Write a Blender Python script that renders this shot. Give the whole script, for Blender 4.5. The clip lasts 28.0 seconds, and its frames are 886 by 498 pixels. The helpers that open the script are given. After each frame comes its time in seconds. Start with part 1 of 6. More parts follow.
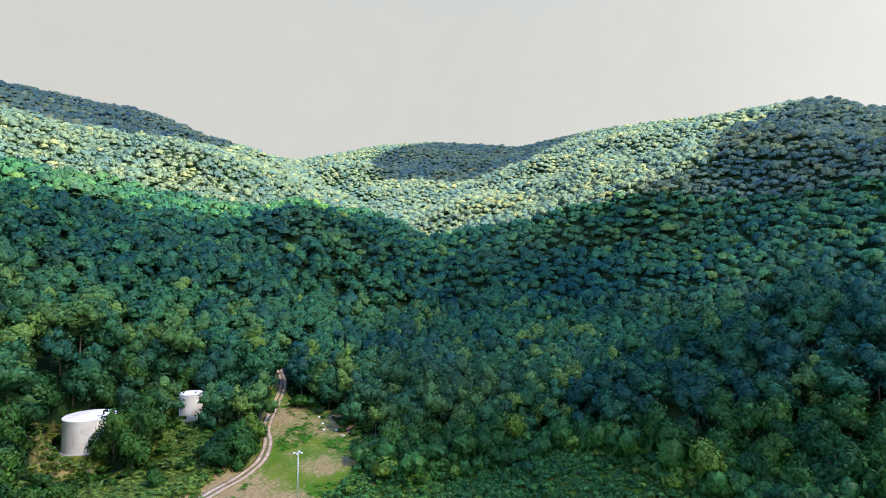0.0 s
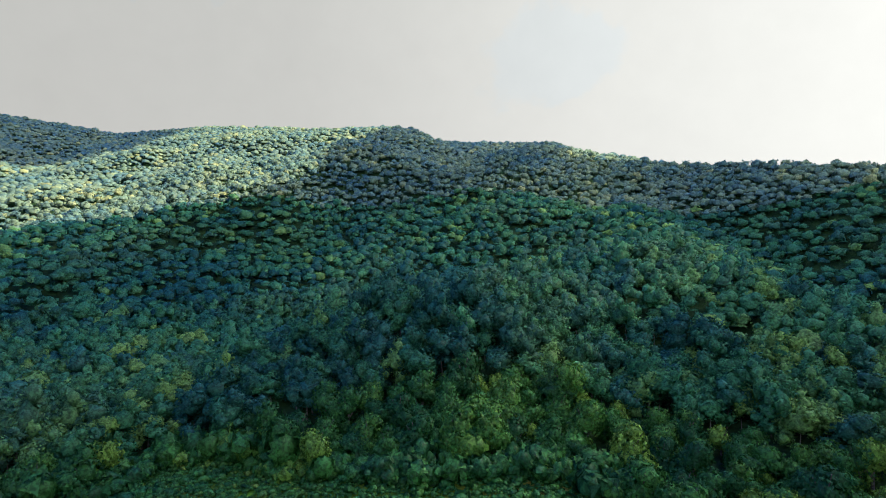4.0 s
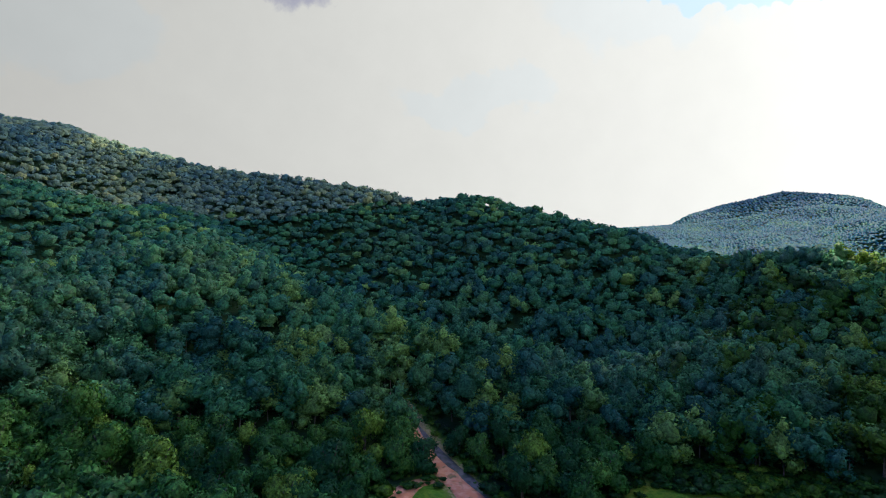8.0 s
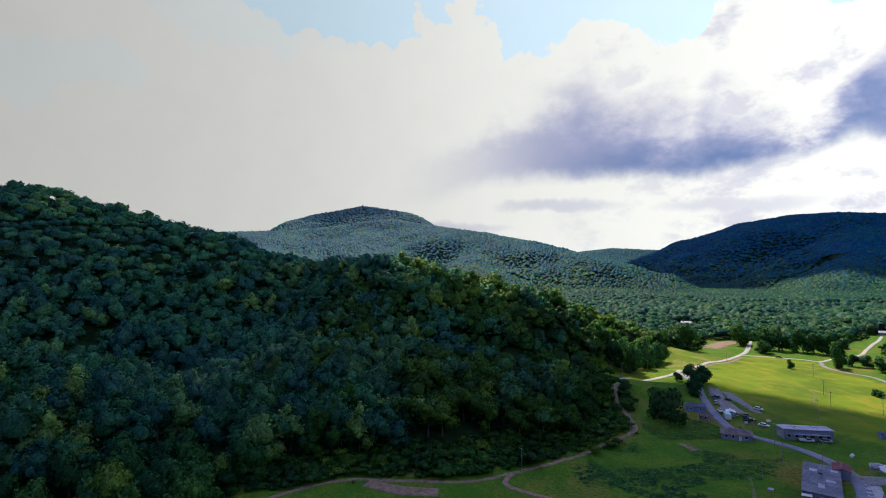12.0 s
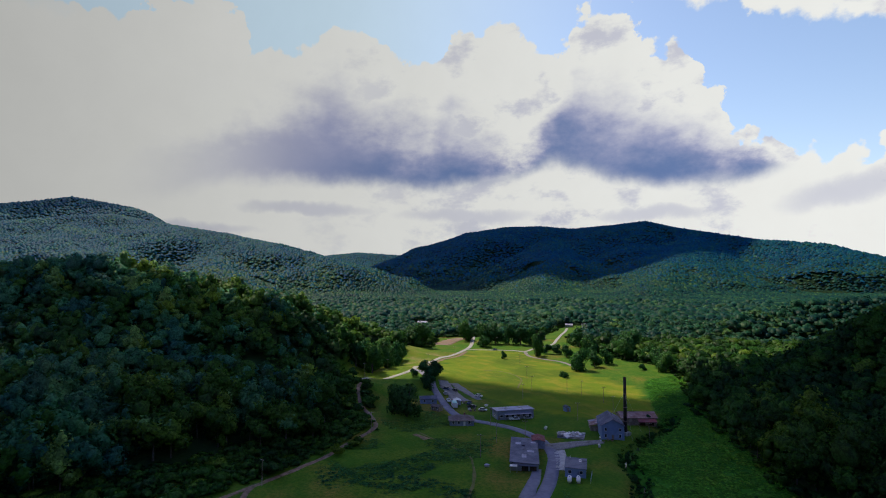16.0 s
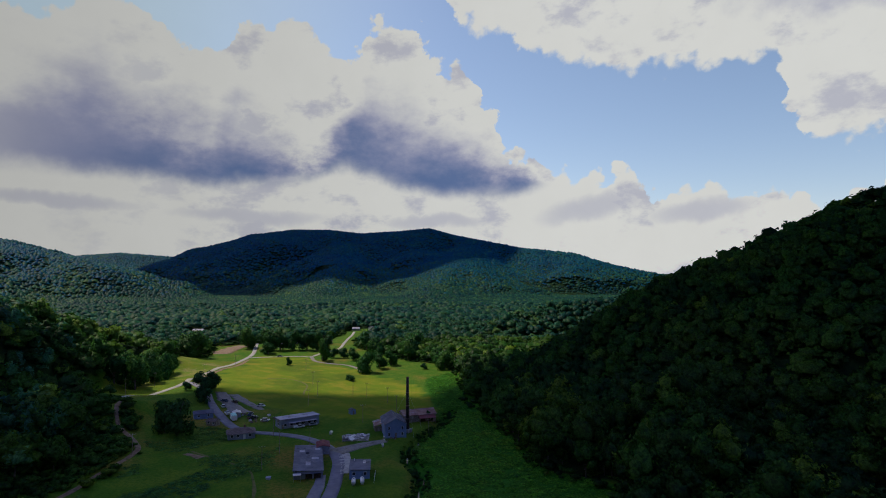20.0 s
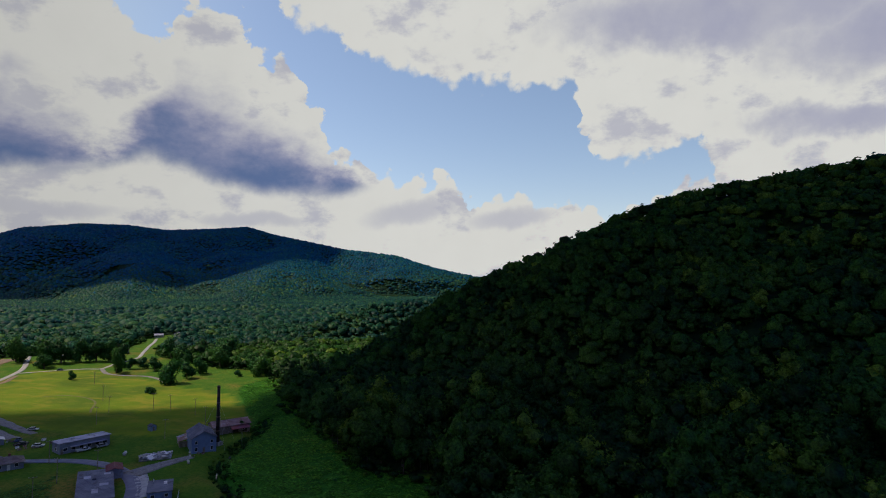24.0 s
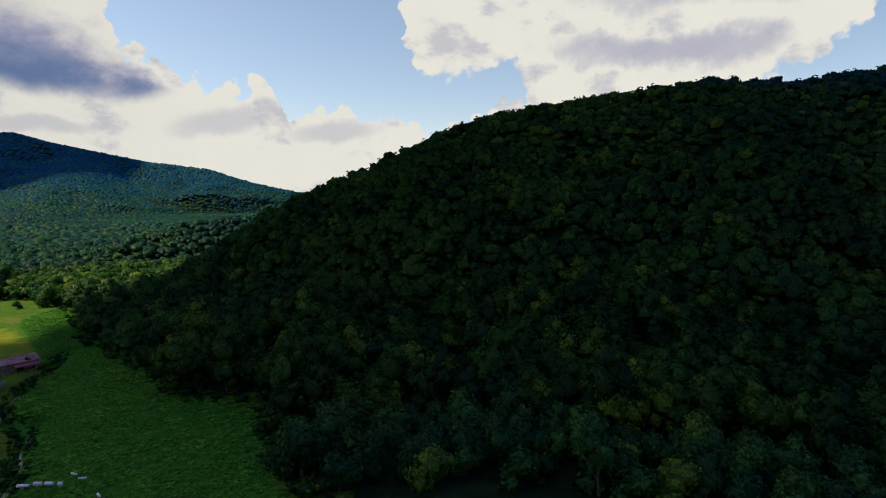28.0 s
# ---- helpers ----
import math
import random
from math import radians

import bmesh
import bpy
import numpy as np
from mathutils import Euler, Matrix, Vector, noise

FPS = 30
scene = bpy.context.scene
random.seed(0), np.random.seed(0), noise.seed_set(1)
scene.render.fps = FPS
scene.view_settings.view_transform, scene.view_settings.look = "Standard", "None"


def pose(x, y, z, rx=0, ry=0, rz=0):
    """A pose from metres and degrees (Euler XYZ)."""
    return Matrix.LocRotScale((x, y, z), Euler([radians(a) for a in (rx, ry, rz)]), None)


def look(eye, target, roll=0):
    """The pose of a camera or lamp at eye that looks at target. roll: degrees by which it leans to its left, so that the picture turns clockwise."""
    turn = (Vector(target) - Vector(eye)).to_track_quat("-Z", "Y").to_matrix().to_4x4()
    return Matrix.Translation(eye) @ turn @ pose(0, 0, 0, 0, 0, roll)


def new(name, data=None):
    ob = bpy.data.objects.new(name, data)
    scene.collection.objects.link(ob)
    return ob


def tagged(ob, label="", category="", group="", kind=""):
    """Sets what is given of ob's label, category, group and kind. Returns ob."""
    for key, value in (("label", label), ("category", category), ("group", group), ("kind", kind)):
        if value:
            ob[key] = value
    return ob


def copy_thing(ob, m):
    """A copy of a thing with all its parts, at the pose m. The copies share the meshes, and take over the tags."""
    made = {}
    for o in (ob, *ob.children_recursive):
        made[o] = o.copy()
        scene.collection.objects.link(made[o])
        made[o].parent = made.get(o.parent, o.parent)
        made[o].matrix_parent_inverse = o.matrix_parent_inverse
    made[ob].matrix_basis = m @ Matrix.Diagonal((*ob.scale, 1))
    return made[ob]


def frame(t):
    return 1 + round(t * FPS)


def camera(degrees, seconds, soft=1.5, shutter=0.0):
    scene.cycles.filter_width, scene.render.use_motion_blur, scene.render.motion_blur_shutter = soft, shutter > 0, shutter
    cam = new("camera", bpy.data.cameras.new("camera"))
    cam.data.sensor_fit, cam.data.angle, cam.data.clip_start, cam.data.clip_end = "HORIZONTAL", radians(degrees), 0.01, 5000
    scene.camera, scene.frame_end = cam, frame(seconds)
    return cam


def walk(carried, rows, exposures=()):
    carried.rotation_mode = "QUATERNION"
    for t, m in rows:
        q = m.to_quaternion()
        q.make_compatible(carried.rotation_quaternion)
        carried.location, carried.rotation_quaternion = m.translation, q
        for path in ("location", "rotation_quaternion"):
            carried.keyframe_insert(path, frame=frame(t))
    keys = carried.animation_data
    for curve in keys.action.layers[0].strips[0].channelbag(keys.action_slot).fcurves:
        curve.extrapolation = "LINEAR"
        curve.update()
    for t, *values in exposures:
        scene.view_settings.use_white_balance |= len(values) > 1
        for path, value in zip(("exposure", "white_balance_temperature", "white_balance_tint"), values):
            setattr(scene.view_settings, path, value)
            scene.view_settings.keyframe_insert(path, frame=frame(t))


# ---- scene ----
# The drone hovers 70 m above the valley floor and only turns. Rows: seconds, yaw, pitch, roll in degrees.
HOVER = (0.0, 0.0, 70.0)
TURN = [
    (0, 22.66, 0.92, 0.26), (0.5, 21.87, 0.94, 0.30), (1, 18.79, 0.97, 0.23), (1.5, 13.54, 1.05, 0.18),
    (2, 7.17, 1.10, 0.09), (2.5, 1.01, 1.14, -0.00), (3, -3.89, 1.17, 0.03), (3.5, -9.69, 1.23, 0.04),
    (5.5, -30.74, 1.56, 0.37), (6, -35.88, 1.61, 0.45), (6.5, -41.32, 1.67, 0.36), (7, -47.72, 1.74, 0.28),
    (7.5, -54.67, 1.79, 0.17), (8, -60.56, 1.87, 0.13), (8.5, -65.14, 1.96, 0.12), (9, -70.28, 2.03, 0.08),
    (9.5, -75.38, 2.11, 0.00), (10, -80.53, 2.18, -0.12), (10.5, -85.61, 2.18, -0.23), (11, -89.93, 2.25, -0.21),
    (11.5, -94.99, 2.32, -0.31), (12, -100.12, 2.33, -0.27), (12.5, -104.00, 2.38, -0.30), (14.5, -115.02, 2.46, 0.00),
    (15, -118.32, 2.50, -0.05), (15.5, -121.87, 2.56, -0.04), (16, -125.63, 2.61, -0.12), (16.5, -129.20, 2.69, 0.00),
    (17, -132.54, 2.75, -0.01), (17.5, -135.37, 2.79, -0.07), (18, -137.75, 2.83, -0.09), (18.5, -140.08, 2.87, -0.10),
    (19, -142.40, 2.93, -0.01), (19.5, -144.59, 2.96, 0.10), (20, -147.02, 3.00, 0.05), (20.5, -149.43, 3.04, 0.15),
    (22.5, -157.45, 3.15, 0.24), (23, -160.25, 3.15, 0.18), (23.5, -162.92, 3.21, 0.21), (24, -164.99, 3.24, 0.24),
    (24.5, -166.96, 3.28, 0.26), (25, -168.70, 3.32, 0.31), (25.5, -170.28, 3.33, 0.36), (26, -172.20, 3.33, 0.29),
    (26.5, -174.61, 3.34, 0.22), (27, -176.96, 3.34, 0.23), (27.5, -179.59, 1.73, 0.18), (28, -182.79, -5.34, 0.06),
]
cam = camera(76.8, 28.0, soft=1.0)


def hover(yaw, pitch, roll):
    return pose(*HOVER, 90 + pitch, 0, yaw) @ pose(0, 0, 0, 0, 0, roll)


walk(cam, [(t, hover(y, p, r)) for t, y, p, r in TURN],
     exposures=[(0.0, 1.72, 5060.0, 10.0), (2.0, 1.64, 5060.0, 10.0), (3.0, 1.56, 5050.0, 10.0), (5.5, 1.33, 5040.0, 10.0), (8.0, 0.98, 5030.0, 10.0), (10.0, 0.68, 5020.0, 10.0), (12.0, 0.42, 5020.0, 10.0), (15.0, 0.02, 5020.0, 10.0), (17.0, -0.28, 5020.0, 10.0), (19.0, -0.47, 5020.0, 10.0), (20.5, -0.55, 5020.0, 10.0), (24.0, -0.51, 5070.0, 10.0), (26.0, -0.47, 5120.0, 10.0), (28.0, -0.27, 5260.0, 9.0)])


# ---- light: sky with broken cumulus, one sun ----
SUN_AZ, SUN_EL = 95.0, 52.0        # compass-like angle clockwise from +y, and height


def bearing(az, dist, z=0.0):
    a = radians(az)
    return Vector((math.sin(a) * dist, math.cos(a) * dist, z))


SUN_DIR = bearing(SUN_AZ, math.cos(radians(SUN_EL)), math.sin(radians(SUN_EL)))
sun = new("sun", bpy.data.lights.new("sun", "SUN"))
sun.data.energy, sun.data.angle, sun.data.color = 6.0, radians(0.55), (1.0, 0.72, 0.38)
sun.matrix_world = look(SUN_DIR * 3000, (0, 0, 0))


class Nodes:
    """Short hand for node trees."""

    def __init__(self, tree):
        self.tree = tree
        tree.nodes.clear()

    def add(self, kind, **sockets):
        n = self.tree.nodes.new(kind)
        for k, v in sockets.items():
            self.put(n, k, v)
        return n

    def put(self, n, k, v):
        i = int(k[1:]) if k[0] == "i" and k[1:].isdigit() else k.replace("_", " ")
        s = n.inputs[i]
        if isinstance(v, bpy.types.NodeSocket):
            self.tree.links.new(v, s)
        else:
            s.default_value = v

    def math(self, op, a, b=0.0, c=0.0):
        n = self.tree.nodes.new("ShaderNodeMath")
        n.operation = op
        for k, v in (("i0", a), ("i1", b), ("i2", c)):
            self.put(n, k, v)
        return n.outputs[0]

    def vec(self, op, a, b=(0, 0, 0), scale=1.0):
        n = self.tree.nodes.new("ShaderNodeVectorMath")
        n.operation = op
        for k, v in (("i0", a), ("i1", b), ("i3", scale)):
            self.put(n, k, v)
        return n.outputs[0]

    def mix(self, f, a, b, blend="MIX"):
        n = self.tree.nodes.new("ShaderNodeMix")
        n.data_type, n.blend_type = "RGBA", blend
        for k, v in (("i0", f), ("i6", a), ("i7", b)):
            self.put(n, k, v)
        return n.outputs[2]

    def smooth(self, v, lo, hi):
        n = self.tree.nodes.new("ShaderNodeMapRange")
        n.interpolation_type = "SMOOTHSTEP"
        for k, q in (("i0", v), ("i1", lo), ("i2", hi), ("i3", 0.0), ("i4", 1.0)):
            self.put(n, k, q)
        return n.outputs[0]

    def noise(self, vec, scale, detail=4.0, rough=0.55):
        return self.add("ShaderNodeTexNoise", Vector=vec, Scale=scale, Detail=detail, Roughness=rough)

    def attr(self, name):
        n = self.tree.nodes.new("ShaderNodeAttribute")
        n.attribute_name = name
        return n.outputs["Fac"]


def rgb(r, g, b):
    return (r, g, b, 1.0)


world = bpy.data.worlds.new("sky")
scene.world = world
world.use_nodes = True
w = Nodes(world.node_tree)
sky = w.add("ShaderNodeTexSky")
sky.sky_type, sky.sun_disc, sky.sun_elevation, sky.sun_rotation = "NISHITA", False, radians(SUN_EL), radians(SUN_AZ)
sky.air_density, sky.dust_density, sky.ozone_density = 1.0, 0.6, 2.0
way = w.add("ShaderNodeTexCoord").outputs["Generated"]
warp = w.noise(way, 5.0, 6.0, 0.6)
warp2 = w.noise(way, 17.0, 5.0, 0.6)
sep = w.add("ShaderNodeSeparateXYZ", Vector=way)
azim = w.math("MULTIPLY", w.math("ARCTAN2", sep.outputs[0], sep.outputs[1]), 180 / math.pi)
azim = w.math("MODULO", w.math("ADD", azim, 450.0), 360.0)     # 0 at az -90, so that the seam lies behind
elev = w.math("MULTIPLY", w.math("ARCSINE", sep.outputs[2]), 180 / math.pi)
wz = w.add("ShaderNodeSeparateColor", Color=warp.outputs["Color"])
wz2 = w.add("ShaderNodeSeparateColor", Color=warp2.outputs["Color"])
wob_a = w.math("ADD", w.math("MULTIPLY", w.math("SUBTRACT", wz.outputs[0], 0.5), 20.0),
               w.math("MULTIPLY", w.math("SUBTRACT", wz2.outputs[0], 0.5), 8.0))
wob_e = w.math("ADD", w.math("MULTIPLY", w.math("SUBTRACT", wz.outputs[1], 0.5), 12.0),
               w.math("MULTIPLY", w.math("SUBTRACT", wz2.outputs[1], 0.5), 6.0))
azw, elw = w.math("ADD", azim, wob_a), w.math("ADD", elev, wob_e)


def blotch(az, el, ra, re, tilt=0.0, a_in=None, e_in=None):
    """1 in the middle of an ellipse of the sky, falling to 0 at its edge and below beyond."""
    da = w.math("SUBTRACT", a_in or azw, az + 90.0)
    de = w.math("SUBTRACT", e_in or elw, el)
    de = w.math("SUBTRACT", de, w.math("MULTIPLY", da, tilt))
    q = w.math("ADD", w.math("POWER", w.math("ABSOLUTE", w.math("DIVIDE", da, ra)), 2.0),
               w.math("POWER", w.math("ABSOLUTE", w.math("DIVIDE", de, re)), 2.0))
    return w.math("SUBTRACT", 1.0, q)


def most(values):
    out = values[0]
    for v in values[1:]:
        out = w.math("MAXIMUM", out, v)
    return out


# outlines of the clouds, placed to fit the camera's view: azimuth, height, in degrees
TOPS = [(60, 38), (78, 26.5), (88, 24.5), (96, 23), (98, 27), (104, 27), (107, 22.6), (111, 23), (118, 25.5), (122.4, 22.8), (125.9, 22.4), (127, 24.2), (131.7, 25.2),
        (136.5, 23.4), (141.5, 26.9), (144.4, 26), (146.2, 23.6), (149.7, 21.5), (150.8, 19.0), (152.8, 16.8), (154, 14), (158, 11.4), (160.3, 11.8), (163.5, 10.3),
        (166.3, 12), (169.3, 8.6), (174, 9.8), (177.7, 9), (182, 6.0), (183.5, 8.2), (186.8, 10.9), (210, 5.0)]
UNDER = [(140, 39), (147.5, 27.5), (149.2, 24.6), (153.9, 24.2), (155.6, 22.3), (159, 20.6), (162.9, 20.5), (165, 19.6), (169.2, 20), (173, 19.4), (177.3, 19.2), (178.7, 17.1),
         (179.4, 14.5), (180.5, 11.9), (183.8, 11.3), (187.2, 13.1), (189.3, 13.6), (191.2, 11.1), (193, 8), (204, 8), (211, 9.5), (216, 11), (219, 14), (222, 20), (226, 30)]
BASES = [(88, 6.0), (95.8, 6.4), (99.3, 7.0), (101.8, 7.9), (105.4, 8.7), (111.2, 9.3), (118, 9.1), (124.8, 8.8), (130.6, 9.1), (134.5, 10.4), (137.5, 11.2), (140, 10.2), (143.3, 9.0),
         (149.3, 8.2), (153, 8.3), (157, 9.2), (159, 10)]
SHADED = [(88, 7), (93.6, 10), (97.5, 11.5), (103.8, 13), (111, 17), (114.7, 19.3), (118.5, 16.5), (124.2, 14.5), (125.6, 17), (128.8, 15), (132.5, 12.2), (135.0, 13.5), (138.5, 18),
          (142.2, 17.2), (147.8, 14.8), (151, 13), (156, 11), (159, 10.2)]
# brightness of the white cloud round the horizon, in stops: balances the exposure at each heading
GLARE = [(-90, -1.78), (-60, -2.33), (-20, -2.3), (0, -2.21), (30, -1.78), (60, -1.42), (85, -1.08), (105, -0.7), (125, -0.44), (147, -0.2), (160, -0.12), (180, -0.1), (220, -0.08), (269, -1.08)]
THIN = [(26, 19.5, 8.5, 5, 0.1), (64, 16.5, 8, 2.6, 0.0), (80, 25, 12, 4.5, 0.0), (-15, 25.5, 12, 3, 0.0), (-34, 26.5, 9, 2.5, 0.0)]
DARK = [(192, 23.5, 20, 3.8, -0.12), (208, 20, 16, 4, 0.0), (203, 13.5, 13, 2.0, -0.05), (46, 25.8, 4.6, 1.7, 0.0)]
STREAKS = [(162, 7.0, 6, 1.4, 0.2), (172, 6.5, 5, 1.2, 0.1), (128, 6.0, 8, 0.9, 0.0), (100, 4.3, 8, 0.8, 0.0), (146, 5.8, 6, 0.8, 0.0), (112, 6.6, 7, 0.8, 0.0)]


def along(az_in, rows, low, high):
    """The height of an outline at an azimuth, as a ramp between its rows."""
    ramp = w.tree.nodes.new("ShaderNodeValToRGB")
    a0, a1 = rows[0][0], rows[-1][0]
    w.put(ramp, "Fac", w.math("DIVIDE", w.math("SUBTRACT", az_in, a0 + 90.0), a1 - a0))
    stops = ramp.color_ramp.elements
    while len(stops) < len(rows):
        stops.new(0.5)
    for k, (a, v) in enumerate(rows):
        stops[k].position = (a - a0) / (a1 - a0)
        g = (v - low) / (high - low)
        stops[k].color = (g, g, g, 1.0)
    return w.math("MULTIPLY_ADD", ramp.outputs[0], high - low, low)


def bumps(scale, detail):
    v = w.add("ShaderNodeTexVoronoi", Vector=way, Scale=scale, Detail=detail, Roughness=0.55)
    return w.math("SUBTRACT", v.outputs["Distance"], 0.40)


billow = w.noise(w.vec("MULTIPLY", way, (1.0, 1.0, 1.7)), 9.0, 7.0, 0.60).outputs[0]
puffs = w.math("ADD", w.math("ADD", w.math("MULTIPLY", bumps(13.0, 1.0), 2.6), w.math("MULTIPLY", bumps(34.0, 1.0), 1.5)), w.math("MULTIPLY", w.math("SUBTRACT", wz2.outputs[1], 0.5), 3.4))
az_edge = w.math("ADD", azim, w.math("MULTIPLY", w.math("SUBTRACT", wz2.outputs[0], 0.5), 7.0))
el_top = w.math("ADD", elev, puffs)
el_rag = w.math("ADD", elev, w.math("ADD", w.math("MULTIPLY", w.math("SUBTRACT", wz2.outputs[2], 0.5), 5.0), w.math("MULTIPLY", bumps(30.0, 1.0), -1.4)))
over_tops = w.smooth(w.math("SUBTRACT", el_top, along(az_edge, TOPS, 0.0, 40.0)), -0.05, 0.45)
below_sheet = w.smooth(w.math("SUBTRACT", along(az_edge, UNDER, 0.0, 40.0), el_rag), -0.35, 0.75)
blue = w.math("MULTIPLY", over_tops, below_sheet)
high = w.math("MULTIPLY", w.smooth(elw, 31.0, 40.0), 0.95)      # more open sky overhead
veil = w.math("MULTIPLY", w.smooth(most([blotch(*b) for b in THIN]), 0.0, 0.5), 0.20)

# flat grey bases that melt upwards into the white
az_soft = w.math("ADD", azim, w.math("MULTIPLY", w.math("SUBTRACT", wz.outputs[0], 0.5), 5.0))
el_soft = w.math("ADD", elev, w.math("ADD", w.math("MULTIPLY", w.math("SUBTRACT", wz2.outputs[1], 0.5), 2.0), w.math("MULTIPLY", w.math("SUBTRACT", wz.outputs[1], 0.5), 1.2)))
base = along(az_soft, BASES, 0.0, 40.0)
rise = w.math("DIVIDE", w.math("SUBTRACT", w.math("ADD", el_soft, w.math("MULTIPLY", w.math("SUBTRACT", billow, 0.5), 10.0)), base),
              w.math("MAXIMUM", w.math("SUBTRACT", along(az_soft, SHADED, 0.0, 40.0), base), 0.6))
ends = w.math("MULTIPLY", w.smooth(az_soft, 93 + 90.0, 116 + 90.0), w.math("SUBTRACT", 1.0, w.smooth(az_soft, 154.5 + 90.0, 158 + 90.0)))
under = w.math("MULTIPLY", w.smooth(w.math("SUBTRACT", el_soft, base), -0.7, 1.5), ends)
shelves = w.math("MULTIPLY", under, w.math("SUBTRACT", 1.0, w.smooth(rise, 0.40, 1.30)))
core = w.math("MULTIPLY", w.math("MULTIPLY", under, w.math("SUBTRACT", 1.0, w.smooth(rise, 0.05, 0.80))), w.smooth(azim, 104 + 90.0, 124 + 90.0))
soft_e = w.math("ADD", elev, w.math("MULTIPLY", w.math("SUBTRACT", wz2.outputs[1], 0.5), 4.0))
dark = w.smooth(most([blotch(*b, a_in=azw, e_in=soft_e) for b in DARK]), 0.0, 1.0)
dark = w.math("MULTIPLY", dark, w.math("MULTIPLY_ADD", wz.outputs[2], 0.9, 0.35))
streaks = w.smooth(most([blotch(*b, a_in=az_soft, e_in=el_soft) for b in STREAKS]), -0.2, 1.0)
dark = w.math("MAXIMUM", w.math("MAXIMUM", dark, w.math("MULTIPLY", streaks, 0.45)), shelves)
side = w.math("POWER", 2.0, along(azim, GLARE, -3.0, 1.0))
grain = w.math("MULTIPLY_ADD", wz2.outputs[2], 0.08, 0.96)
bright = w.math("MULTIPLY", side, grain)
white = w.vec("SCALE", (1.165, 0.98, 0.70), scale=bright)
grey = w.vec("SCALE", (0.53, 0.46, 0.50), scale=bright)
deep = w.vec("SCALE", (0.12, 0.19, 0.33), scale=bright)
sunward = w.math("MULTIPLY", w.smooth(azim, 100 + 90.0, 135 + 90.0), w.math("SUBTRACT", 1.0, w.smooth(azim, 235 + 90.0, 265 + 90.0)))
fold = w.math("MULTIPLY", w.math("MULTIPLY", w.smooth(billow, 0.52, 0.66), 0.55), sunward)
cloud = w.mix(w.math("MINIMUM", w.math("MAXIMUM", dark, fold), 1.0), white, grey)
cloud = w.mix(w.math("MULTIPLY", core, 0.80), cloud, deep)
open_sky = w.vec("MULTIPLY", sky.outputs[0], (0.038, 0.084, 0.222))
hazy = w.vec("MULTIPLY", sky.outputs[0], (0.257, 0.190, 0.137))      # paler low down
pale = w.vec("SCALE", (0.92, 0.96, 0.84), scale=bright)
cloud = w.mix(veil, cloud, pale)
whole = w.mix(blue, cloud, w.mix(w.smooth(azim, 112 + 90.0, 150 + 90.0), pale, hazy))
whole = w.mix(high, whole, open_sky)
bg = w.add("ShaderNodeBackground", Color=whole, Strength=1.0)
w.tree.links.new(bg.outputs[0], w.add("ShaderNodeOutputWorld").inputs[0])


# ---- meshes ----
def np_mesh(name, verts, faces, mats=(), attrs=None, mat_index=None, smooth=True, normals=None):
    """A mesh from arrays: verts (n, 3), faces (m, 3 or 4), attrs name -> (n,) floats."""
    verts, faces = np.asarray(verts, np.float32), np.asarray(faces, np.int32)
    me = bpy.data.meshes.new(name)
    k = faces.shape[1]
    me.vertices.add(len(verts))
    me.vertices.foreach_set("co", verts.ravel())
    me.loops.add(faces.size)
    me.loops.foreach_set("vertex_index", faces.ravel())
    me.polygons.add(len(faces))
    me.polygons.foreach_set("loop_start", np.arange(0, faces.size, k, dtype=np.int32))
    me.polygons.foreach_set("use_smooth", np.full(len(faces), smooth, bool))
    if mat_index is not None:
        me.polygons.foreach_set("material_index", np.asarray(mat_index, np.int32))
    me.update(calc_edges=True)
    for m in mats:
        me.materials.append(m)
    for key, values in (attrs or {}).items():
        a = me.attributes.new(key, "FLOAT", "POINT")
        a.data.foreach_set("value", np.asarray(values, np.float32))
    if normals is not None:
        a = me.attributes.new("custom_normal", "FLOAT_VECTOR", "POINT")
        a.data.foreach_set("vector", np.asarray(normals, np.float32).ravel())
        me.update()
    return me


RNG = np.random.default_rng(7)
LATTICE = RNG.random((256, 256))


def vnoise(x, y):
    """Smooth value noise, -1 to 1."""
    xi, yi = np.floor(x).astype(int), np.floor(y).astype(int)
    fx, fy = x - xi, y - yi
    fx, fy = fx * fx * fx * (fx * (fx * 6 - 15) + 10), fy * fy * fy * (fy * (fy * 6 - 15) + 10)
    a, b = LATTICE[xi & 255, yi & 255], LATTICE[(xi + 1) & 255, yi & 255]
    c, d = LATTICE[xi & 255, (yi + 1) & 255], LATTICE[(xi + 1) & 255, (yi + 1) & 255]
    return 2 * ((a * (1 - fx) + b * fx) * (1 - fy) + (c * (1 - fx) + d * fx) * fy) - 1


def fbm(x, y, octaves=3):
    out, amp, tot = 0.0, 1.0, 0.0
    for k in range(octaves):
        out = out + amp * vnoise(x * 2 ** k + 17.3 * k, y * 2 ** k - 9.1 * k)
        tot += amp
        amp *= 0.5
    return out / tot


# ---- the lie of the land: ridges as crest lines (az, distance, height of the skyline in degrees, trees included) ----
def crest(rows, trees=9.5):
    return [bearing(a, d, HOVER[2] + d * math.tan(radians(e)) - trees) for a, d, e in rows]


def spur(rows):
    return [bearing(a, d, z) for a, d, z in rows]


